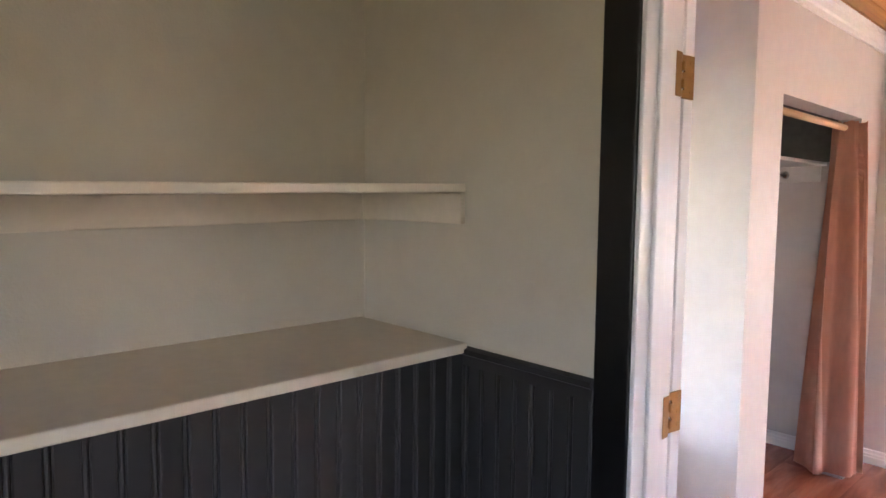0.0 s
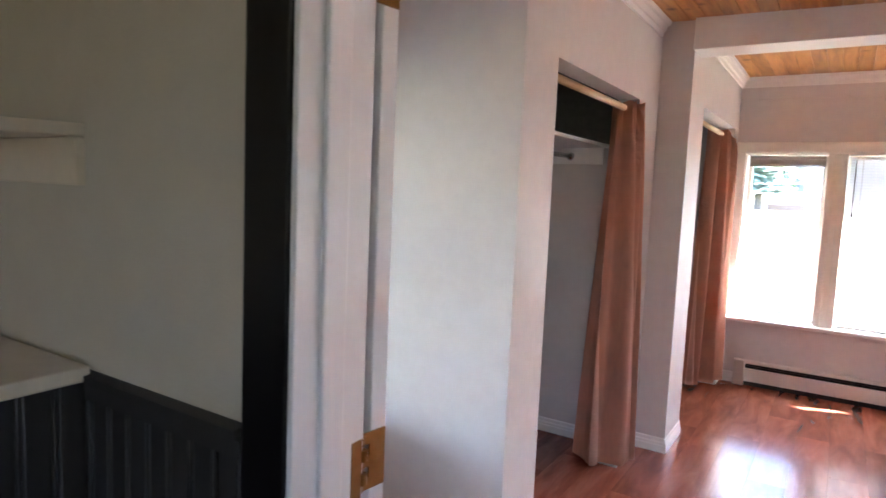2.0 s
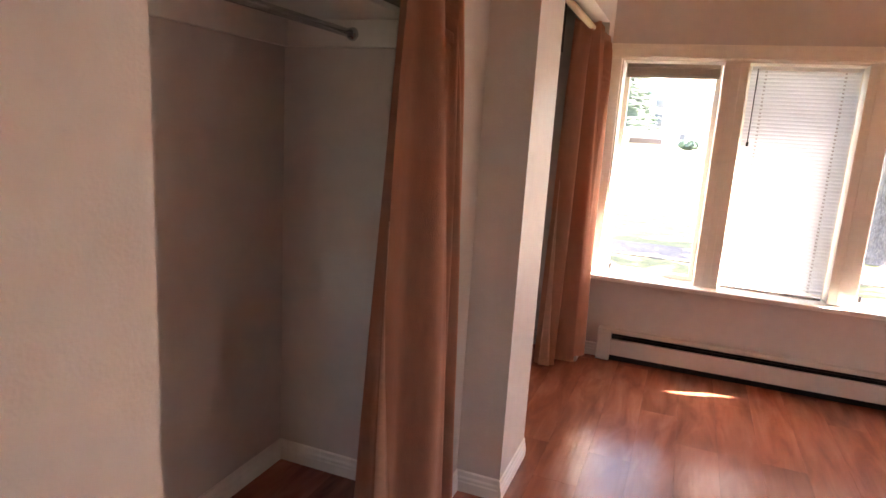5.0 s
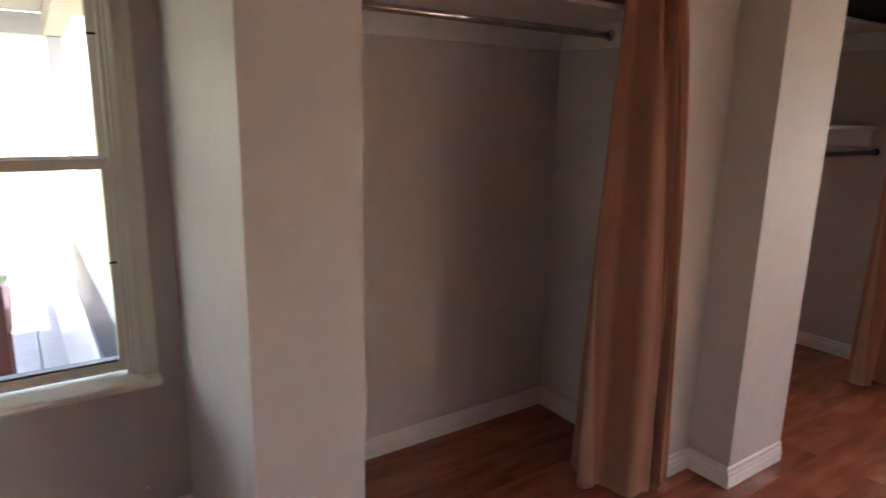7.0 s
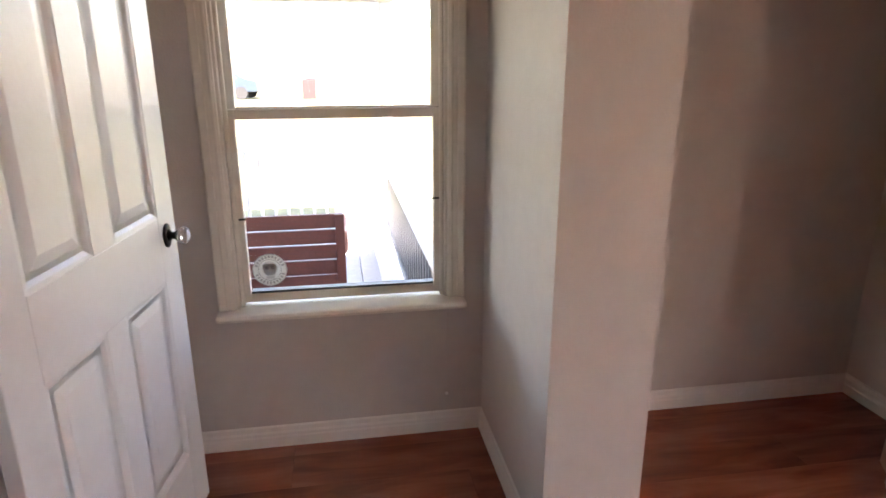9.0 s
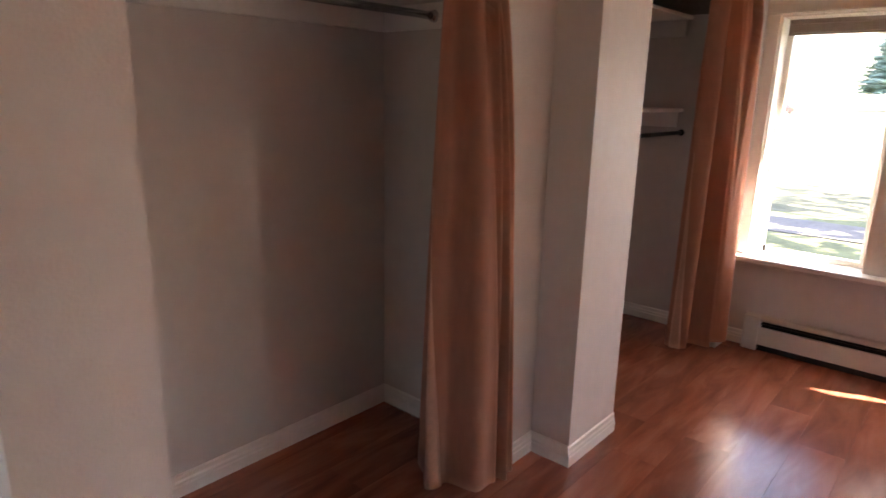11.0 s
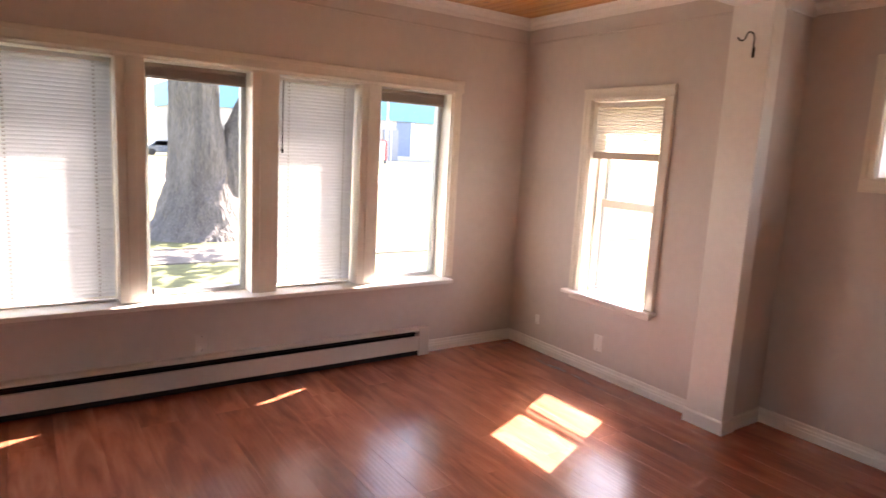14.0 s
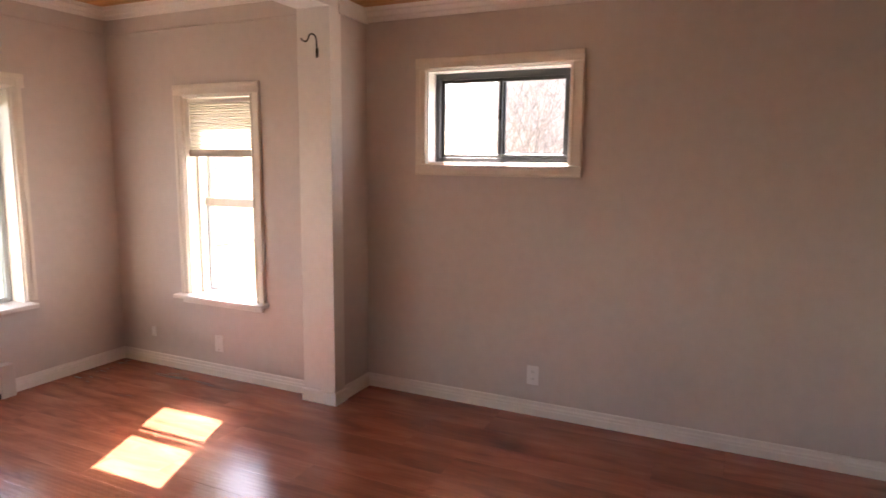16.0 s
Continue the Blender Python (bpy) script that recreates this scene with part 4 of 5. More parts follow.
STUCCO = material("pale_beige_stucco", (0.46, 0.43, 0.39), 0.85, vary=0.1, scale=0.6)
TEAL = material("teal_roof_metal", (0.22, 0.34, 0.37), 0.5, vary=0.1, scale=1.0)
BLUE = material("blue_fascia_panel", (0.12, 0.34, 0.48), 0.5, vary=0.08, scale=1.0)
PINKISH = material("pale_brick_siding", (0.58, 0.49, 0.45), 0.85, vary=0.12, scale=2.0)
BRICKISH = material("weathered_red_brick", (0.25, 0.185, 0.155), 0.9, vary=0.2, scale=1.0)
CARBLUE = material("blue_grey_car_paint", (0.022, 0.036, 0.058), 0.3, vary=0.1, scale=2.0)
MAROON = material("dark_red_car_paint", (0.14, 0.02, 0.02), 0.35, vary=0.1, scale=2.0)
RED = material("red_painted_metal", (0.36, 0.035, 0.035), 0.4, vary=0.1, scale=2.0)
BENCH_ARM = material("worn_pinkish_bench_wood", (0.42, 0.20, 0.16), 0.6, vary=0.15, scale=4.0, bump=0.2, bump_scale=40)
STICKER = translucent_material("white_sticker_film", (0.80, 0.80, 0.78), 0.45)
STICKER_GREY = translucent_material("grey_sticker_film", (0.62, 0.62, 0.60), 0.45)
STICKER_INK = translucent_material("dark_sticker_ink", (0.42, 0.41, 0.40), 0.4)
BENCH = material("red_brown_bench_paint", (0.135, 0.040, 0.033), 0.5, vary=0.15, scale=4.0, bump=0.2, bump_scale=40)
PORCH_PAINT = material("cream_porch_paint", (0.62, 0.58, 0.50), 0.7, vary=0.08, scale=2.0)
DECK = material("grey_deck_paint", (0.40, 0.40, 0.41), 0.7, vary=0.1, scale=2.0, bump=0.2, bump_scale=30)
BAYBLUE = material("blue_grey_bay_shade", (0.16, 0.22, 0.33), 0.6, vary=0.1)
SHOPGLASS = material("grey_shop_glass", (0.26, 0.29, 0.33), 0.2, vary=0.1)
DARKGLASS = material("dark_window_glass", (0.10, 0.12, 0.15), 0.1, vary=0.1)
TYRE = material("black_tyre", (0.02, 0.02, 0.02), 0.8, vary=0.1)

bm = bmesh.new()
bm.faces.new([bm.verts.new(p) for p in ((-600, -600, G), (600, -600, G), (600, 900, G), (-600, 900, G))])
tagged(part("ground", bm, LAWN), "dry pale spring lawn in full sun", "ground", kind="structure")
walkway = thing("pavement", (0, 0, 0), "weathered grey path across the lawn", "pavement", kind="structure")
for k in range(36):
    x = -27 + k * 1.5
    box_part("slab", (x + 0.002, x + 1.498, 11.7, 13.0, G + 0.004, G + 0.030), WALKWAY, walkway, "", 0.002)
for y0, y1 in ((6.6, 11.68), (13.02, 13.7)):
    tagged(box_part("lawn", (-26, 27, y0, y1, G - 0.02, G + 0.012), NEAR_GRASS, None, "", 0), "greening spring grass strip beside the path", "grass", kind="structure")
tagged(box_part("road", (-300, 300, 30, 39, G + 0.004, G + 0.02), CONCRETE, None, "", 0), "sun-bleached road beyond the lawn", "road", kind="structure")


def big_tree(x, y):
    th = thing("cottonwood_tree", (x, y, G), "huge old tree with furrowed grey bark and forked trunk", "tree")
    rnd = random.Random(3)

    def limb(points, radii, name):
        bm = bmesh.new()
        fine, fr = [], []
        n = 9
        for i in range(len(points) - 1):
            for k in range(n):
                f = k / n
                fine.append(Vector(points[i]).lerp(Vector(points[i + 1]), f))
                fr.append(radii[i] + (radii[i + 1] - radii[i]) * f)
        fine.append(Vector(points[-1]))
        fr.append(radii[-1])
        seg = 64 if name == "trunk" else 40
        tube(bm, fine, fr, seg)
        for v in bm.verts:
            q = Vector((v.co.x * 4.2, v.co.y * 4.2, v.co.z * 0.9))
            r = noise.noise(q) * 0.6 + noise.noise(q * 2.6) * 0.5
            ridge = abs(noise.noise(Vector((v.co.x * 9, v.co.y * 9, v.co.z * 1.3))))
            c = Vector((v.co.x, v.co.y, 0)) - Vector((points[0][0], points[0][1], 0))
            if c.length > 1e-4:
                v.co += c.normalized() * (0.05 * r - 0.09 * ridge)
        return part(name, bm, BARK, th, "", 0, True)
    limb([(0, 0, -0.1), (0, 0, 0.3), (-0.02, 0, 0.9), (-0.07, 0, 2.0), (-0.13, 0, 3.6), (-0.25, 0.1, 6.0), (-0.6, 0.2, 9.0)], [1.0, 0.74, 0.52, 0.405, 0.38, 0.32, 0.16], "trunk")
    limb([(0.30, 0, 0.45), (0.47, 0, 1.05), (0.70, 0.0, 1.75), (1.06, 0.0, 2.65), (1.55, 0.0, 4.0), (2.4, 0.1, 7.0)], [0.36, 0.31, 0.26, 0.24, 0.20, 0.08], "limb")
    for k in range(26):
        a, z = rnd.uniform(0, 6.28), rnd.uniform(4.4, 8.7)
        l = rnd.uniform(2.0, 4.4)
        p0 = Vector((-0.2, 0.1, z))
        p1 = p0 + Vector((math.cos(a) * l * 0.5, math.sin(a) * l * 0.5, 0.8))
        p2 = p0 + Vector((math.cos(a) * l, math.sin(a) * l, 2.2))
        bm = bmesh.new()
        tube(bm, [p0, p1, p2], [0.12, 0.08, 0.03], 8)
        for _ in range(7):
            s = p1.lerp(p2, rnd.uniform(0, 0.9))
            d = Vector((rnd.uniform(-1, 1), rnd.uniform(-1, 1), rnd.uniform(0.1, 1.0)))
            tube(bm, [s, s + d * 0.6, s + d * 1.2 + Vector((0, 0, 0.2))], [0.03, 0.02, 0.006], 5)
        part("branch", bm, BARK, th)
    # crown added out of view to shade trunk and lawn: small clumps with gaps
    verts, faces = [], []
    while len(faces) < 3600:
        p = Vector((rnd.uniform(-1, 1), rnd.uniform(-1, 1), rnd.uniform(-1, 1)))
        if p.length > 1 or noise.noise(p * 2.7) < -0.22:
            continue
        c = Vector((p.x * 5.6, p.y * 5.6, 7.5 + p.z * 4.0))
        u = Vector((rnd.uniform(-1, 1), rnd.uniform(-1, 1), rnd.uniform(-1, 1))).normalized()
        w = u.cross(Vector((rnd.uniform(-1, 1), rnd.uniform(-1, 1), rnd.uniform(-1, 1)))).normalized()
        a, b = rnd.uniform(0.10, 0.22), rnd.uniform(0.10, 0.22)
        i = len(verts)
        verts += [(c - u * a)[:], (c - w * b * 0.7)[:], (c + u * a)[:], (c + w * b)[:]]
        faces.append((i, i + 1, i + 2, i + 3))
    me = bpy.data.meshes.new("crown")
    me.from_pydata(verts, [], faces)
    me.materials.append(CROWN_SHADE)
    new("crown", me).parent = th
    return th


big_tree(3.3, 14.7).scale = (1.18, 1.18, 1.18)


def spruce(x, y, h, w, seed):
    th = thing("spruce_tree", (x, y, G), "conical blue-green spruce with dense drooping branches", "tree")
    rnd = random.Random(seed)
    bm = bmesh.new()
    tube(bm, [(0, 0, -0.05), (0, 0, h * 0.5), (0, 0, h * 0.98)], [h * 0.028, h * 0.018, 0.02], 10)
    part("trunk", bm, BARK, th)
    verts, faces = [], []
    z = h * 0.14
    while z < h * 0.99:
        f = (z - h * 0.14) / (h * 0.86)
        reach = w / 2 * (1 - f) ** 0.8 * rnd.uniform(0.85, 1.1) + 0.08
        n = max(6, int(20 * (1 - f)) + 5)
        for k in range(n):
            a = 2 * math.pi * (k + rnd.random() * 0.8) / n
            r = reach * rnd.uniform(0.7, 1.12)
            d, s = Vector((math.cos(a), math.sin(a), 0)), Vector((-math.sin(a), math.cos(a), 0))
            for q in range(8):
                t0 = 0.14 + 0.108 * q
                p = d * (r * t0) + Vector((0, 0, z - 0.16 * r * t0 + 0.10 * r * t0 * t0))
                for side in (-1, 1):
                    tip = p + d * (r * 0.17) + s * (side * r * 0.15 * rnd.uniform(0.5, 1.2)) + Vector((0, 0, -0.05 * r * rnd.uniform(0.4, 1.5)))
                    mid = p + d * (r * 0.08) + s * (side * r * 0.01) + Vector((0, 0, 0.02 * r))
                    i = len(verts)
                    verts += [p[:], mid[:], tip[:], (p + d * (r * 0.14) + Vector((0, 0, -0.03 * r)))[:]]
                    faces.append((i, i + 1, i + 2, i + 3))
        z += h * 0.011
    me = bpy.data.meshes.new("crown")
    me.from_pydata(verts, [], faces)
    me.materials.append(NEEDLES)
    new("crown", me).parent = th
    return th


spruce(-18.4, 178.0, 35.0, 17.0, 2)


def shrub(x, y, h, seed):
    th = thing("bare_shrub", (x, y, G), "leafless shrub with a tangle of thin brown twigs", "shrub", "bare shrubs beside the house")
    rnd = random.Random(seed)
    bm = bmesh.new()

    def grow(p, d, l, r, level):
        e = p + d * l
        m = p.lerp(e, 0.5) + Vector((rnd.uniform(-1, 1), rnd.uniform(-1, 1), rnd.uniform(-1, 1))) * l * 0.08
        tube(bm, [p, m, e], [r, r * 0.8, r * 0.6], 5, False)
        if level:
            for _ in range(3):
                nd = (d + Vector((rnd.uniform(-0.9, 0.9), rnd.uniform(-0.9, 0.9), rnd.uniform(-0.35, 0.6)))).normalized()
                grow(m.lerp(e, rnd.uniform(0.2, 1.0)), nd, l * rnd.uniform(0.55, 0.8), r * 0.55, level - 1)
    for _ in range(6):
        d = Vector((rnd.uniform(-0.5, 0.5), rnd.uniform(-0.5, 0.5), 1)).normalized()
        grow(Vector((rnd.uniform(-0.2, 0.2), rnd.uniform(-0.2, 0.2), -0.03)), d, h * 0.42, 0.018, 4)
    part("branches", bm, TWIG, th)
    return th


for k, (x, y, h) in enumerate(((8.6, 3.6, 3.8), (9.0, 5.0, 4.2), (8.2, 4.4, 3.4), (10.5, 6.6, 4.4))):
    shrub(x, y, h, 20 + k)


def building(name, x0, x1, y, depth, h, band, wall_mat, band_mat, label, windows):
    th = thing(name, ((x0 + x1) / 2, y, G), label, "building")
    w = (x1 - x0) / 2
    box_part("wall", (-w, w, 0, depth, -0.02, h - band), wall_mat, th, "", 0)
    box_part("roof", (-w - 0.3, w + 0.3, -0.3, depth + 0.3, h - band, h), band_mat, th, "", 0.02)
    for a, b, z0, z1 in windows:
        wd = box_part("window", (a, b, -0.06, -0.002, z0, z1), SIDING, th, "", 0.01)
        box_part("pane", (a + 0.1, b - 0.1, -0.075, -0.062, z0 + 0.1, z1 - 0.1), DARKGLASS, wd, "", 0)
    return th


shop = building("commercial_building", 16, 86, 80, 14, 8.45, 2.9, STUCCO, BLUE, "long pale commercial building with a blue roof band", [(3, 5.5, 1.0, 4.2), (13, 17, 1.2, 3.8)])
box_part("entrance", (-8.2, -5.8, -0.2, -0.01, 0.0, 4.3), SHOPGLASS, shop, "grey glazed shop entrance")
# flat panels; the shade of the recessed bays is put into their colour
for x in (-10.6, -4.6):
    box_part("bay", (x - 1.5, x + 1.5, -0.08, -0.01, 0.72, 5.5), BAYBLUE, shop, "flat wall bay with its recess shade in the blue-grey colour", 0)
box_part("entrance_frame", (-7.1, -6.9, -0.26, -0.205, 0.0, 4.3), SIDING, shop)
box_part("base_course", (-35, 35, -0.12, -0.01, -0.02, 0.7), CONCRETE, shop)
for x in (-20.0, -13.5, -3.5, 9.0, 20.0):
    box_part("pilaster", (x - 0.25, x + 0.25, -0.16, -0.01, 0.7, 5.5), SIDING, shop)
lp = thing("light_pole", (37.9, 70.0, G), "thin white pole in front of the shop", "pole")
bm = bmesh.new()
tube(bm, [(0, 0, -0.05), (0, 0, 4.0), (0, 0, 8.0)], [0.11, 0.09, 0.07], 10)
part("shaft", bm, SIDING, lp, "", 0, True)
bm = bmesh.new()
tube(bm, [(0, 0, -0.05), (0, 0, 0.35)], [0.28, 0.24], 12)
part("base", bm, CONCRETE, lp)
hs = building("white_house", -18, -5, 190, 9, 16.0, 2.2, SIDING, TEAL, "white two-storey house with a teal-roofed wing", [(0.0, 2.6, 4.9, 8.4), (-4.6, -2.8, 4.9, 8.4), (-4.6, -2.8, 9.8, 12.4), (0.2, 2.4, 9.8, 12.4)])
box_part("wing_wall", (6.52, 19.0, 0.6, 9, -0.02, 8.6), SIDING, hs)
box_part("wing_roof", (6.2, 19.4, 0.1, 9.4, 8.6, 15.2), TEAL, hs, "teal metal roof", 0.05)
wd = box_part("window", (7.4, 9.2, 0.52, 0.598, 1.4, 3.4), SIDING, hs)
box_part("pane", (7.6, 9.0, 0.50, 0.518, 1.6, 3.2), DARKGLASS, wd, "", 0)
box_part("porch_base", (-5.5, 3.0, -2.4, -0.05, -0.02, 1.4), BRICKISH, hs, "low reddish brick porch wall")
box_part("porch_rail", (-5.5, 3.0, -2.45, -2.3, 4.2, 4.5), SIDING, hs)
for k in range(15):
    x = -5.4 + 0.6 * k
    box_part("baluster", (x - 0.1, x + 0.1, -2.43, -2.32, 1.4, 4.2), SIDING, hs, "", 0)


def round_bush(x, y, w, h, seed):
    th = thing("green_bush", (x, y, G), "low clipped green bush in front of the house", "bush")
    rnd = random.Random(seed)
    bm = bmesh.new()
    tube(bm, [(0, 0, -0.05), (0, 0, h * 0.5)], [0.12, 0.06], 8)
    part("stem", bm, BARK, th)
    verts, faces = [], []
    while len(faces) < 700:
        p = Vector((rnd.uniform(-1, 1), rnd.uniform(-1, 1), rnd.uniform(-1, 1)))
        if not 0.45 < p.length < 1 + 0.15 * noise.noise(p * 3):
            continue
        c = Vector((p.x * w / 2, p.y * w / 2, h * 0.55 + p.z * h * 0.5))
        u = Vector((rnd.uniform(-1, 1), rnd.uniform(-1, 1), rnd.uniform(-1, 1))).normalized() * 0.22
        q = u.cross(Vector((rnd.uniform(-1, 1), rnd.uniform(-1, 1), rnd.uniform(-1, 1)))).normalized() * 0.2
        i = len(verts)
        verts += [(c - u)[:], (c - q)[:], (c + u)[:], (c + q)[:]]
        faces.append((i, i + 1, i + 2, i + 3))
    me = bpy.data.meshes.new("leaves")
    me.from_pydata(verts, [], faces)
    me.materials.append(NEEDLES)
    new("leaves", me).parent = th
    return th


round_bush(-0.9, 120.0, 3.4, 1.7, 8)
nb = thing("neighbour_house", (14.5, 1.0, G), "pale brick house wall beside the shrubs", "building")
box_part("wall", (0.05, 6, -6, 5.7, -0.02, 4.6), PINKISH, nb, "", 0)
for k in range(15):
    box_part("siding_board", (0.0 - 0.012 * (k % 2), 0.049, -6, 5.7, 1.6 + 0.2 * k, 1.785 + 0.2 * k), PINKISH, nb, "", 0.004)
box_part("roof", (-0.4, 6.4, -6.4, 6.1, 4.6, 4.85), SIDING, nb, "", 0.03)

fl = thing("striped_banner", (30.6, 66.0, G), "red and white striped cloth banner on a pole", "banner")
bm = bmesh.new()
tube(bm, [(0, 0, -0.05), (0, 0, 5.6)], 0.05, 10)
part("pole", bm, SIDING, fl, "", 0, True)
for k in range(7):
    bm = bmesh.new()
    rows = []
    for i in range(19):
        u = i / 18
        wave = 0.22 * math.sin(5.2 * u + 0.35 * k) * u
        top = 4.95 - 0.5 * k + wave - 0.25 * u
        rows.append([bm.verts.new((0.06 + 4.2 * u, 0.25 * math.sin(7 * u + 0.5 * k), top - q * 0.5)) for q in (0, 1)])
    for p, q in zip(rows, rows[1:]):
        bm.faces.new((p[0], q[0], q[1], p[1]))
    bmesh.ops.solidify(bm, geom=list(bm.faces), thickness=0.01)
    part("stripe", bm, RED if k % 2 == 0 else SIDING, fl, "", 0, True)
sb = thing("notice_board", (34.0, 65.0, G), "white board with a red edge standing on short legs", "board")
box_part("panel", (-1.7, 0.95, -0.06, 0.06, 0.45, 2.55), SIDING, sb, "", 0.02)
box_part("edge", (0.955, 1.2, -0.08, 0.08, 0.4, 2.6), RED, sb, "red painted edge", 0.01)
box_part("top_edge", (-1.7, 0.95, -0.08, 0.08, 2.56, 2.68), RED, sb, "red painted edge", 0.01)
for x in (-1.5, 1.05):
    box_part("leg", (x - 0.06, x + 0.06, -0.25, 0.25, -0.03, 0.44), DARKGLASS, sb)


def car(x, y, rz, mat, label):
    th = thing("parked_car", (x, y, G + 0.02), label, "car", "cars parked far off")
    th.rotation_euler = (0, 0, radians(rz))
    bm = bmesh.new()
    prof = [(-2.1, 0.3), (-2.15, 0.75), (-1.5, 0.9), (-0.9, 1.4), (0.8, 1.42), (1.4, 0.95), (2.1, 0.85), (2.15, 0.35)]
    a = [bm.verts.new((p, -0.85, q)) for p, q in prof]
    b = [bm.verts.new((p, 0.85, q)) for p, q in prof]
    for i in range(len(prof)):
        j = (i + 1) % len(prof)
        bm.faces.new((a[i], a[j], b[j], b[i]))
    bm.faces.new(a[::-1])
    bm.faces.new(b)
    part("body", bm, mat, th, "", 0.05)
    for s in (-1, 1):
        bm = bmesh.new()
        w = [bm.verts.new((p, s * 0.86, q)) for p, q in ((-1.2, 0.95), (-0.8, 1.32), (0.75, 1.34), (1.2, 0.97))]
        bm.faces.new(w)
        bmesh.ops.solidify(bm, geom=list(bm.faces), thickness=0.01)
        part("side_window", bm, DARKGLASS, th)
        for x0 in (-1.3, 1.3):
            bm = bmesh.new()
            tube(bm, [(x0, s * 0.66, 0.30), (x0, s * 0.87, 0.30)], 0.31, 16)
            part("wheel", bm, TYRE, th)
    return th


car(-25.0, 106.0, 65, MAROON, "small red car far off across the lawn")
car(26.0, 66.0, 0, DARKGLASS, "dark car parked far off behind the big tree")
car(12.0, 66.0, 0, DARKGLASS, "dark car parked far off behind the big tree")

car(-33.0, -4.2, 80, CARBLUE, "blue-grey car parked across the yard")
# plain box as stand-in for an unidentified red shape with a dark top
ub = thing("red_stand_in", (-32.0, 0.2, G), "small unidentified red shape with a dark top", "utility box")
box_part("body", (-0.3, 0.3, -0.33, 0.33, -0.02, 0.95), MAROON, ub, "", 0.03)
box_part("cap", (-0.34, 0.34, -0.2, 0.37, 0.955, 1.3), DARKGLASS, ub, "dark cap", 0.04)

# porch west of the alcove window
porch = thing("porch", (-3.5, 1.0, G), "covered wooden porch with grey boards and white posts", "porch")
for k in range(26):
    y = -2.0 + k * 0.14
    box_part("deck_board", (-1.9, 1.76, y - 0.95, y + 0.133 - 0.95, 0.30, 0.335), DECK, porch, "", 0.003)
box_part("skirt", (-1.9, 1.76, -3.0, 1.1, -0.02, 0.295), SIDING, porch, "", 0)
for x, y in ((-1.82, 0.89), (-1.85, -1.2)):
    box_part("post", (x - 0.055, x + 0.055, y - 0.055, y + 0.055, 0.335, 2.34), SIDING, porch, "white square porch post", 0.008)
box_part("end_beam", (-1.91, -1.77, -3.0, 0.96, 2.34, 2.50), SIDING, porch)
slope = math.atan2(0.30, 3.5)
for nm, y0, y1, z0, z1, lab in (("eave_beam", 0.82, 0.96, -0.02, 0.14, ""), ("porch_roof", -3.2, 1.25, 0.145, 0.22, "white boarded porch ceiling")):
    box_part(nm, (0.0, 3.56, y0, y1, z0, z1), PORCH_PAINT, porch, lab).matrix_local = pose(-1.77, 0, 2.36, 0, -math.degrees(slope), 0)
for k in range(5):
    y = -2.6 + 0.75 * k
    box_part("rafter", (0.1, 3.5, y - 0.02, y + 0.02, 0.06, 0.144), PORCH_PAINT, porch).matrix_local = pose(-1.77, 0, 2.36, 0, -math.degrees(slope), 0)
rl = thing("porch_railing", (-3.5, 1.85, -0.115), "dark metal porch railing with closely set balusters", "railing")
box_part("top_rail", (-1.6, 1.7, -0.025, 0.025, 0.56, 0.60), SIDING, rl)
box_part("bottom_rail", (-1.6, 1.7, -0.02, 0.02, 0.06, 0.09), ALUMINIUM, rl)
for k in range(30):
    x = -1.5 + k * 0.11
    box_part("baluster", (x - 0.03, x + 0.03, -0.008, 0.008, 0.0, 0.56), ALUMINIUM, rl, "", 0)
rl2 = thing("porch_railing", (-5.3, 0.0, -0.115), "white porch railing with thin balusters", "railing")
box_part("top_rail", (-0.025, 0.025, -2.0, 1.9, 0.72, 0.76), SIDING, rl2)
box_part("bottom_rail", (-0.02, 0.02, -2.0, 1.9, 0.06, 0.09), SIDING, rl2)
for k in range(33):
    y = -1.95 + k * 0.12
    box_part("baluster", (-0.012, 0.012, y - 0.012, y + 0.012, 0.0, 0.72), SIDING, rl2, "", 0)

bn = thing("slatted_bench", (-2.75, 0.78, -0.115), "red-brown slatted wooden bench on the porch", "bench")
for k in range(5):
    z = 0.285 + k * 0.087
    box_part("back_slat", (-0.012, 0.012, -0.60, 0.60, z, z + 0.078), BENCH, bn)
for k in range(4):
    box_part("seat_slat", (-0.45 + 0.1 * k, -0.36 + 0.1 * k, -0.60, 0.60, 0.34, 0.365), BENCH, bn)
for y in (-0.625, 0.625):
    box_part("leg", (-0.03, 0.03, y - 0.025, y + 0.025, 0, 0.712), BENCH, bn)
    box_part("front_leg", (-0.46, -0.40, y - 0.025, y + 0.025, 0, 0.50), BENCH, bn)
    box_part("arm_rest", (-0.50, -0.035, y - 0.045 + 0.03 * (y > 0), y + 0.015 + 0.03 * (y > 0), 0.46, 0.60), BENCH_ARM, bn, "paler rounded arm rest", 0.028)

st = thing("window_sticker", (-1.5425, 1.155, 0.688), "round white badge sticker on the window glass", "sticker")


def disc(name, r0, r1, x, mat, parent, label=""):
    bm = bmesh.new()
    n = 40
    a = [[bm.verts.new((x + dx, r * math.cos(2 * math.pi * k / n), r * math.sin(2 * math.pi * k / n))) for k in range(n)] for r, dx in ((r0, 0), (r1, 0), (r1, 0.0004), (r0, 0.0004))]
    for p, q in zip(a, a[1:] + a[:1]):
        for k in range(n):
            bm.faces.new((p[k], p[(k + 1) % n], q[(k + 1) % n], q[k]))
    return part(name, bm, mat, parent, label)


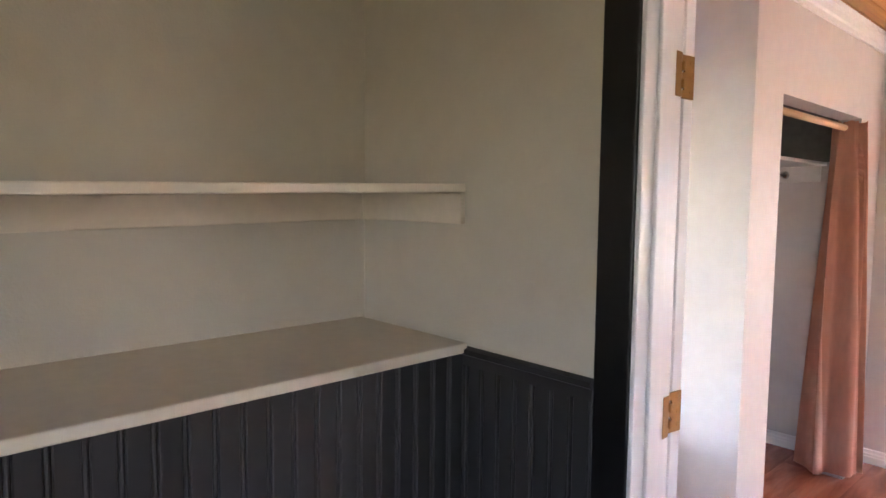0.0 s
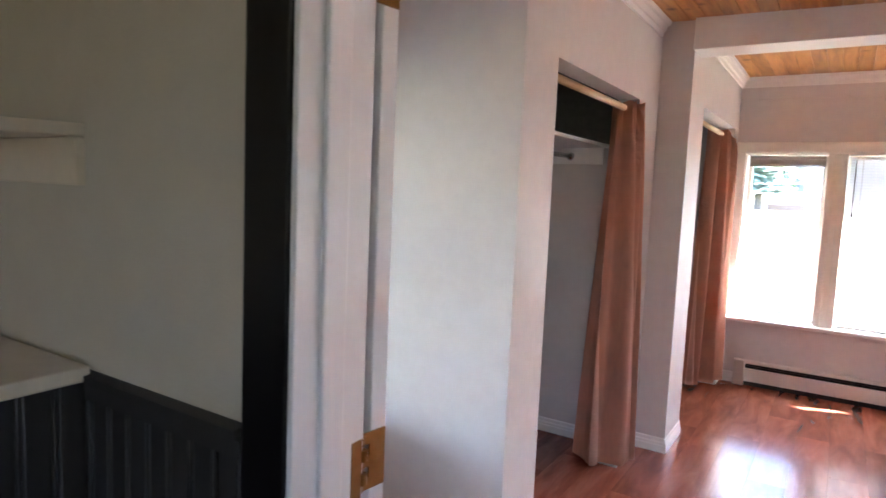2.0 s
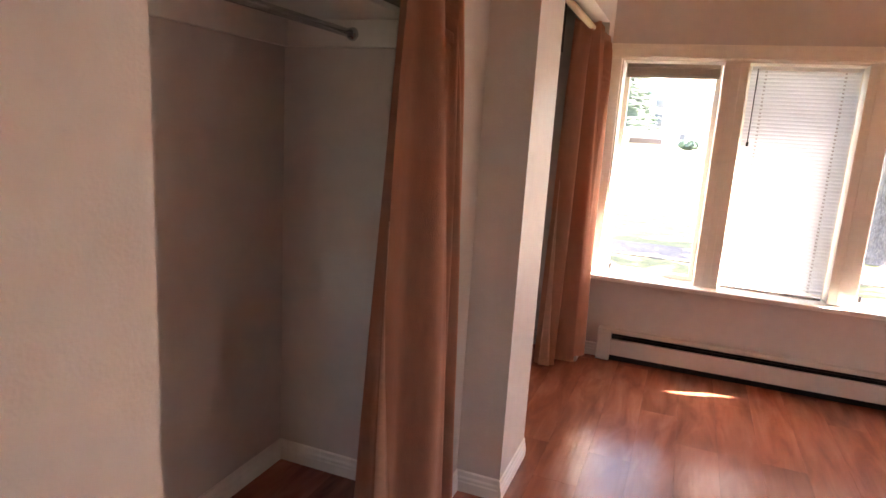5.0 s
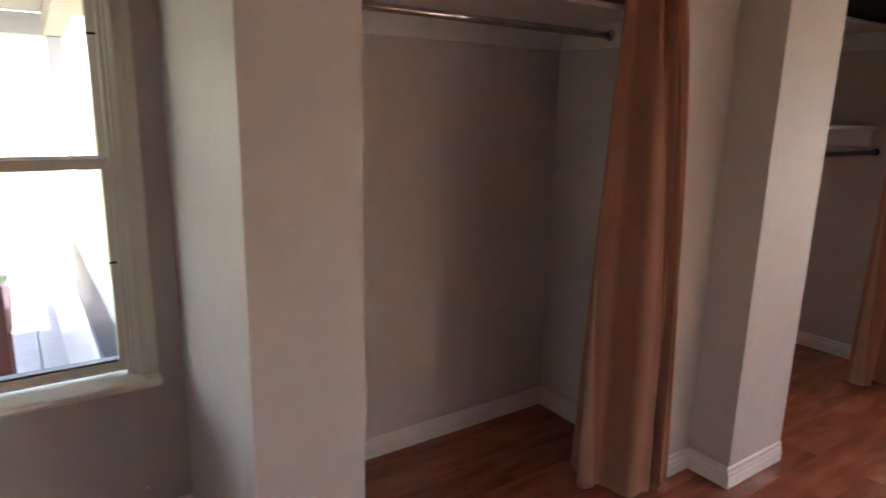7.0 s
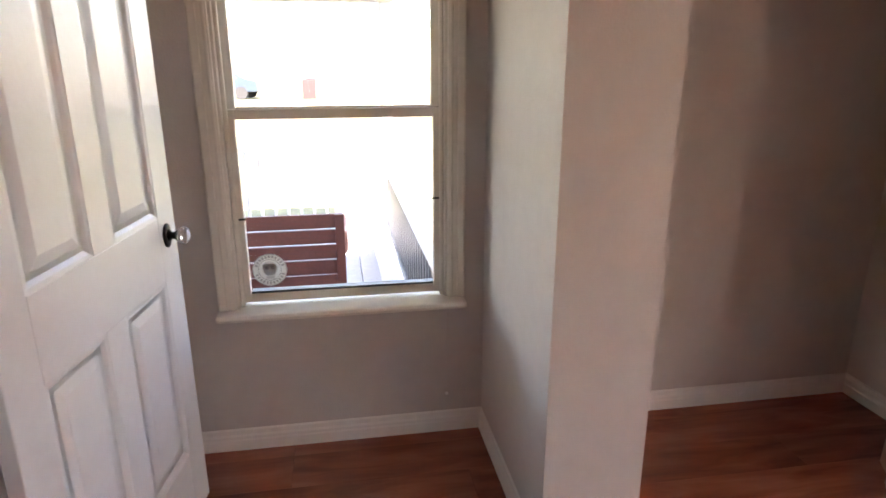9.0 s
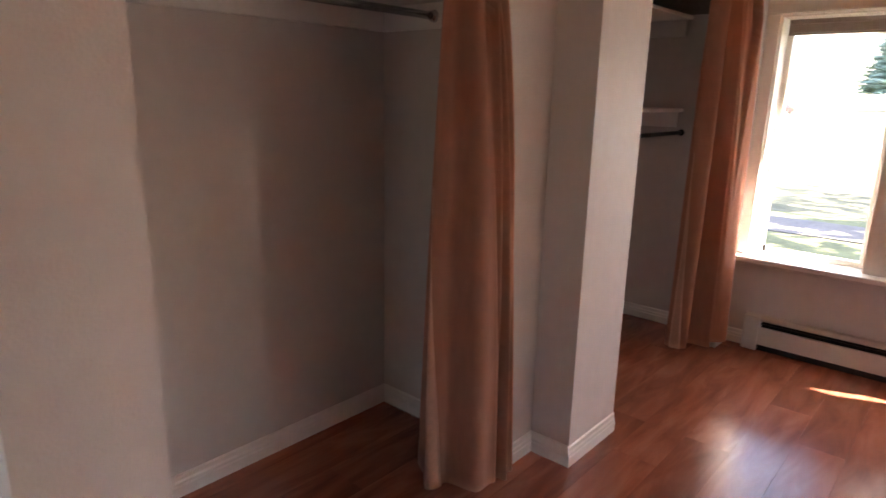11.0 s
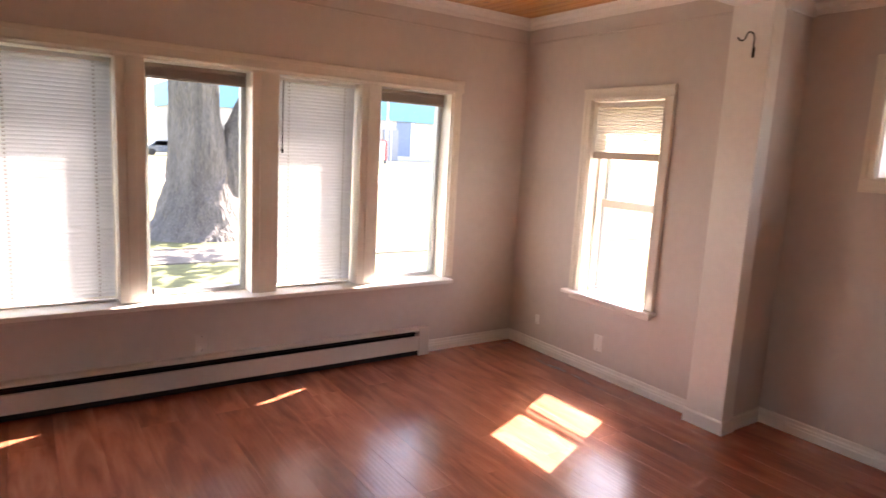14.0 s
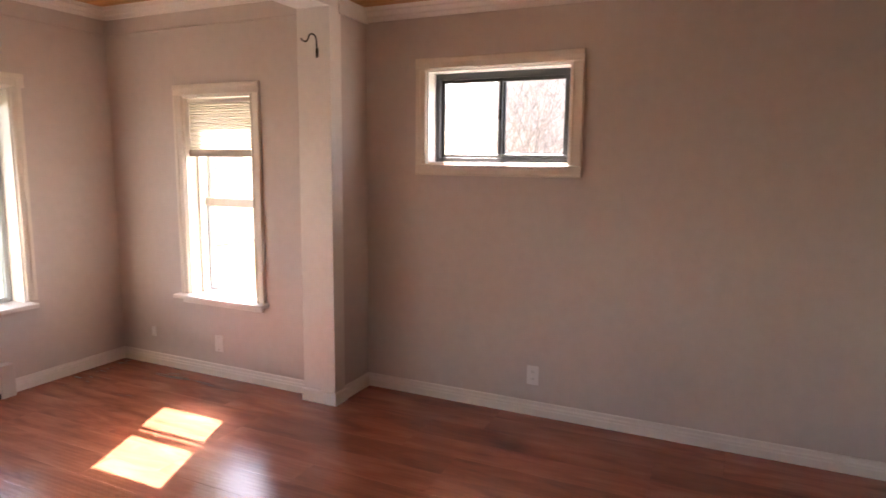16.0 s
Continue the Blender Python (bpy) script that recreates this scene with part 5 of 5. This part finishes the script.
face = disc("badge", 0.0005, 0.060, 0.0, STICKER, st)
disc("rim", 0.057, 0.0595, 0.0006, STICKER_INK, face)
disc("inner_ring", 0.038, 0.040, 0.0006, STICKER_INK, face)
for k in range(26):
    if k in (6, 7, 19, 20):
        continue
    a = 2 * math.pi * k / 26
    bm = bmesh.new()
    box(bm, 0.0006, 0.001, -0.0032, 0.0032, 0.0435, 0.0535)
    mark = part("lettering_bar", bm, STICKER_INK, face)
    mark.rotation_euler = (a, 0, 0)
# plain emblem in the middle: a rounded shape with two dark spots
bm = bmesh.new()
tube(bm, [(0.0006, 0, 0.006), (0.001, 0, 0.006)], 0.027, 24)
core = part("emblem", bm, STICKER_GREY, face, "plain grey rounded emblem")
for y0 in (-0.010, 0.010):
    bm = bmesh.new()
    tube(bm, [(0.0011, y0, 0.008), (0.0015, y0, 0.008)], 0.0065, 14)
    part("spot", bm, STICKER_INK, core)
box_part("bar", (0.0006, 0.001, -0.014, 0.014, -0.033, -0.024), STICKER_GREY, face, "", 0)

# ---- floor planks ----
floor = bpy.data.objects["floor"]
rnd = random.Random(5)
PW, PL = 0.185, 1.21
plank_meshes = {}


def plank_mesh(w, l):
    key = (round(w, 3), round(l, 3))
    if key not in plank_meshes:
        bm = bmesh.new()
        c = 0.0004
        lo = [bm.verts.new(p) for p in ((0.0001, 0.0001, -0.006), (w - 0.0001, 0.0001, -0.006), (w - 0.0001, l - 0.0001, -0.006), (0.0001, l - 0.0001, -0.006))]
        mid = [bm.verts.new((v.co.x, v.co.y, -0.0007)) for v in lo]
        hi = [bm.verts.new(p) for p in ((c, c, 0), (w - c, c, 0), (w - c, l - c, 0), (c, l - c, 0))]
        for a, b in ((lo, mid), (mid, hi)):
            for k in range(4):
                bm.faces.new((a[k], a[(k + 1) % 4], b[(k + 1) % 4], b[k]))
        bm.faces.new(hi)
        plank_meshes[key] = mesh_of("plank", bm, FLOOR)
    return plank_meshes[key]


def lay(x0, x1, y0, y1):
    k0 = math.floor((x0 + 0.68) / PW)
    x = -0.68 + k0 * PW
    while x < x1 - 0.002:
        a, b = max(x, x0), min(x + PW, x1)
        y = y0 - rnd.choice((0.0, 0.31, 0.62, 0.93))
        while y < y1 - 0.002:
            c, d = max(y, y0), min(y + PL, y1)
            if d - c > 0.01 and b - a > 0.004:
                p = new("plank", plank_mesh(b - a, d - c))
                p.parent, p.location = floor, (a, c, 0)
            y += PL
        x += PW


lay(-1.5, 3.889, 0.61, 5.555)
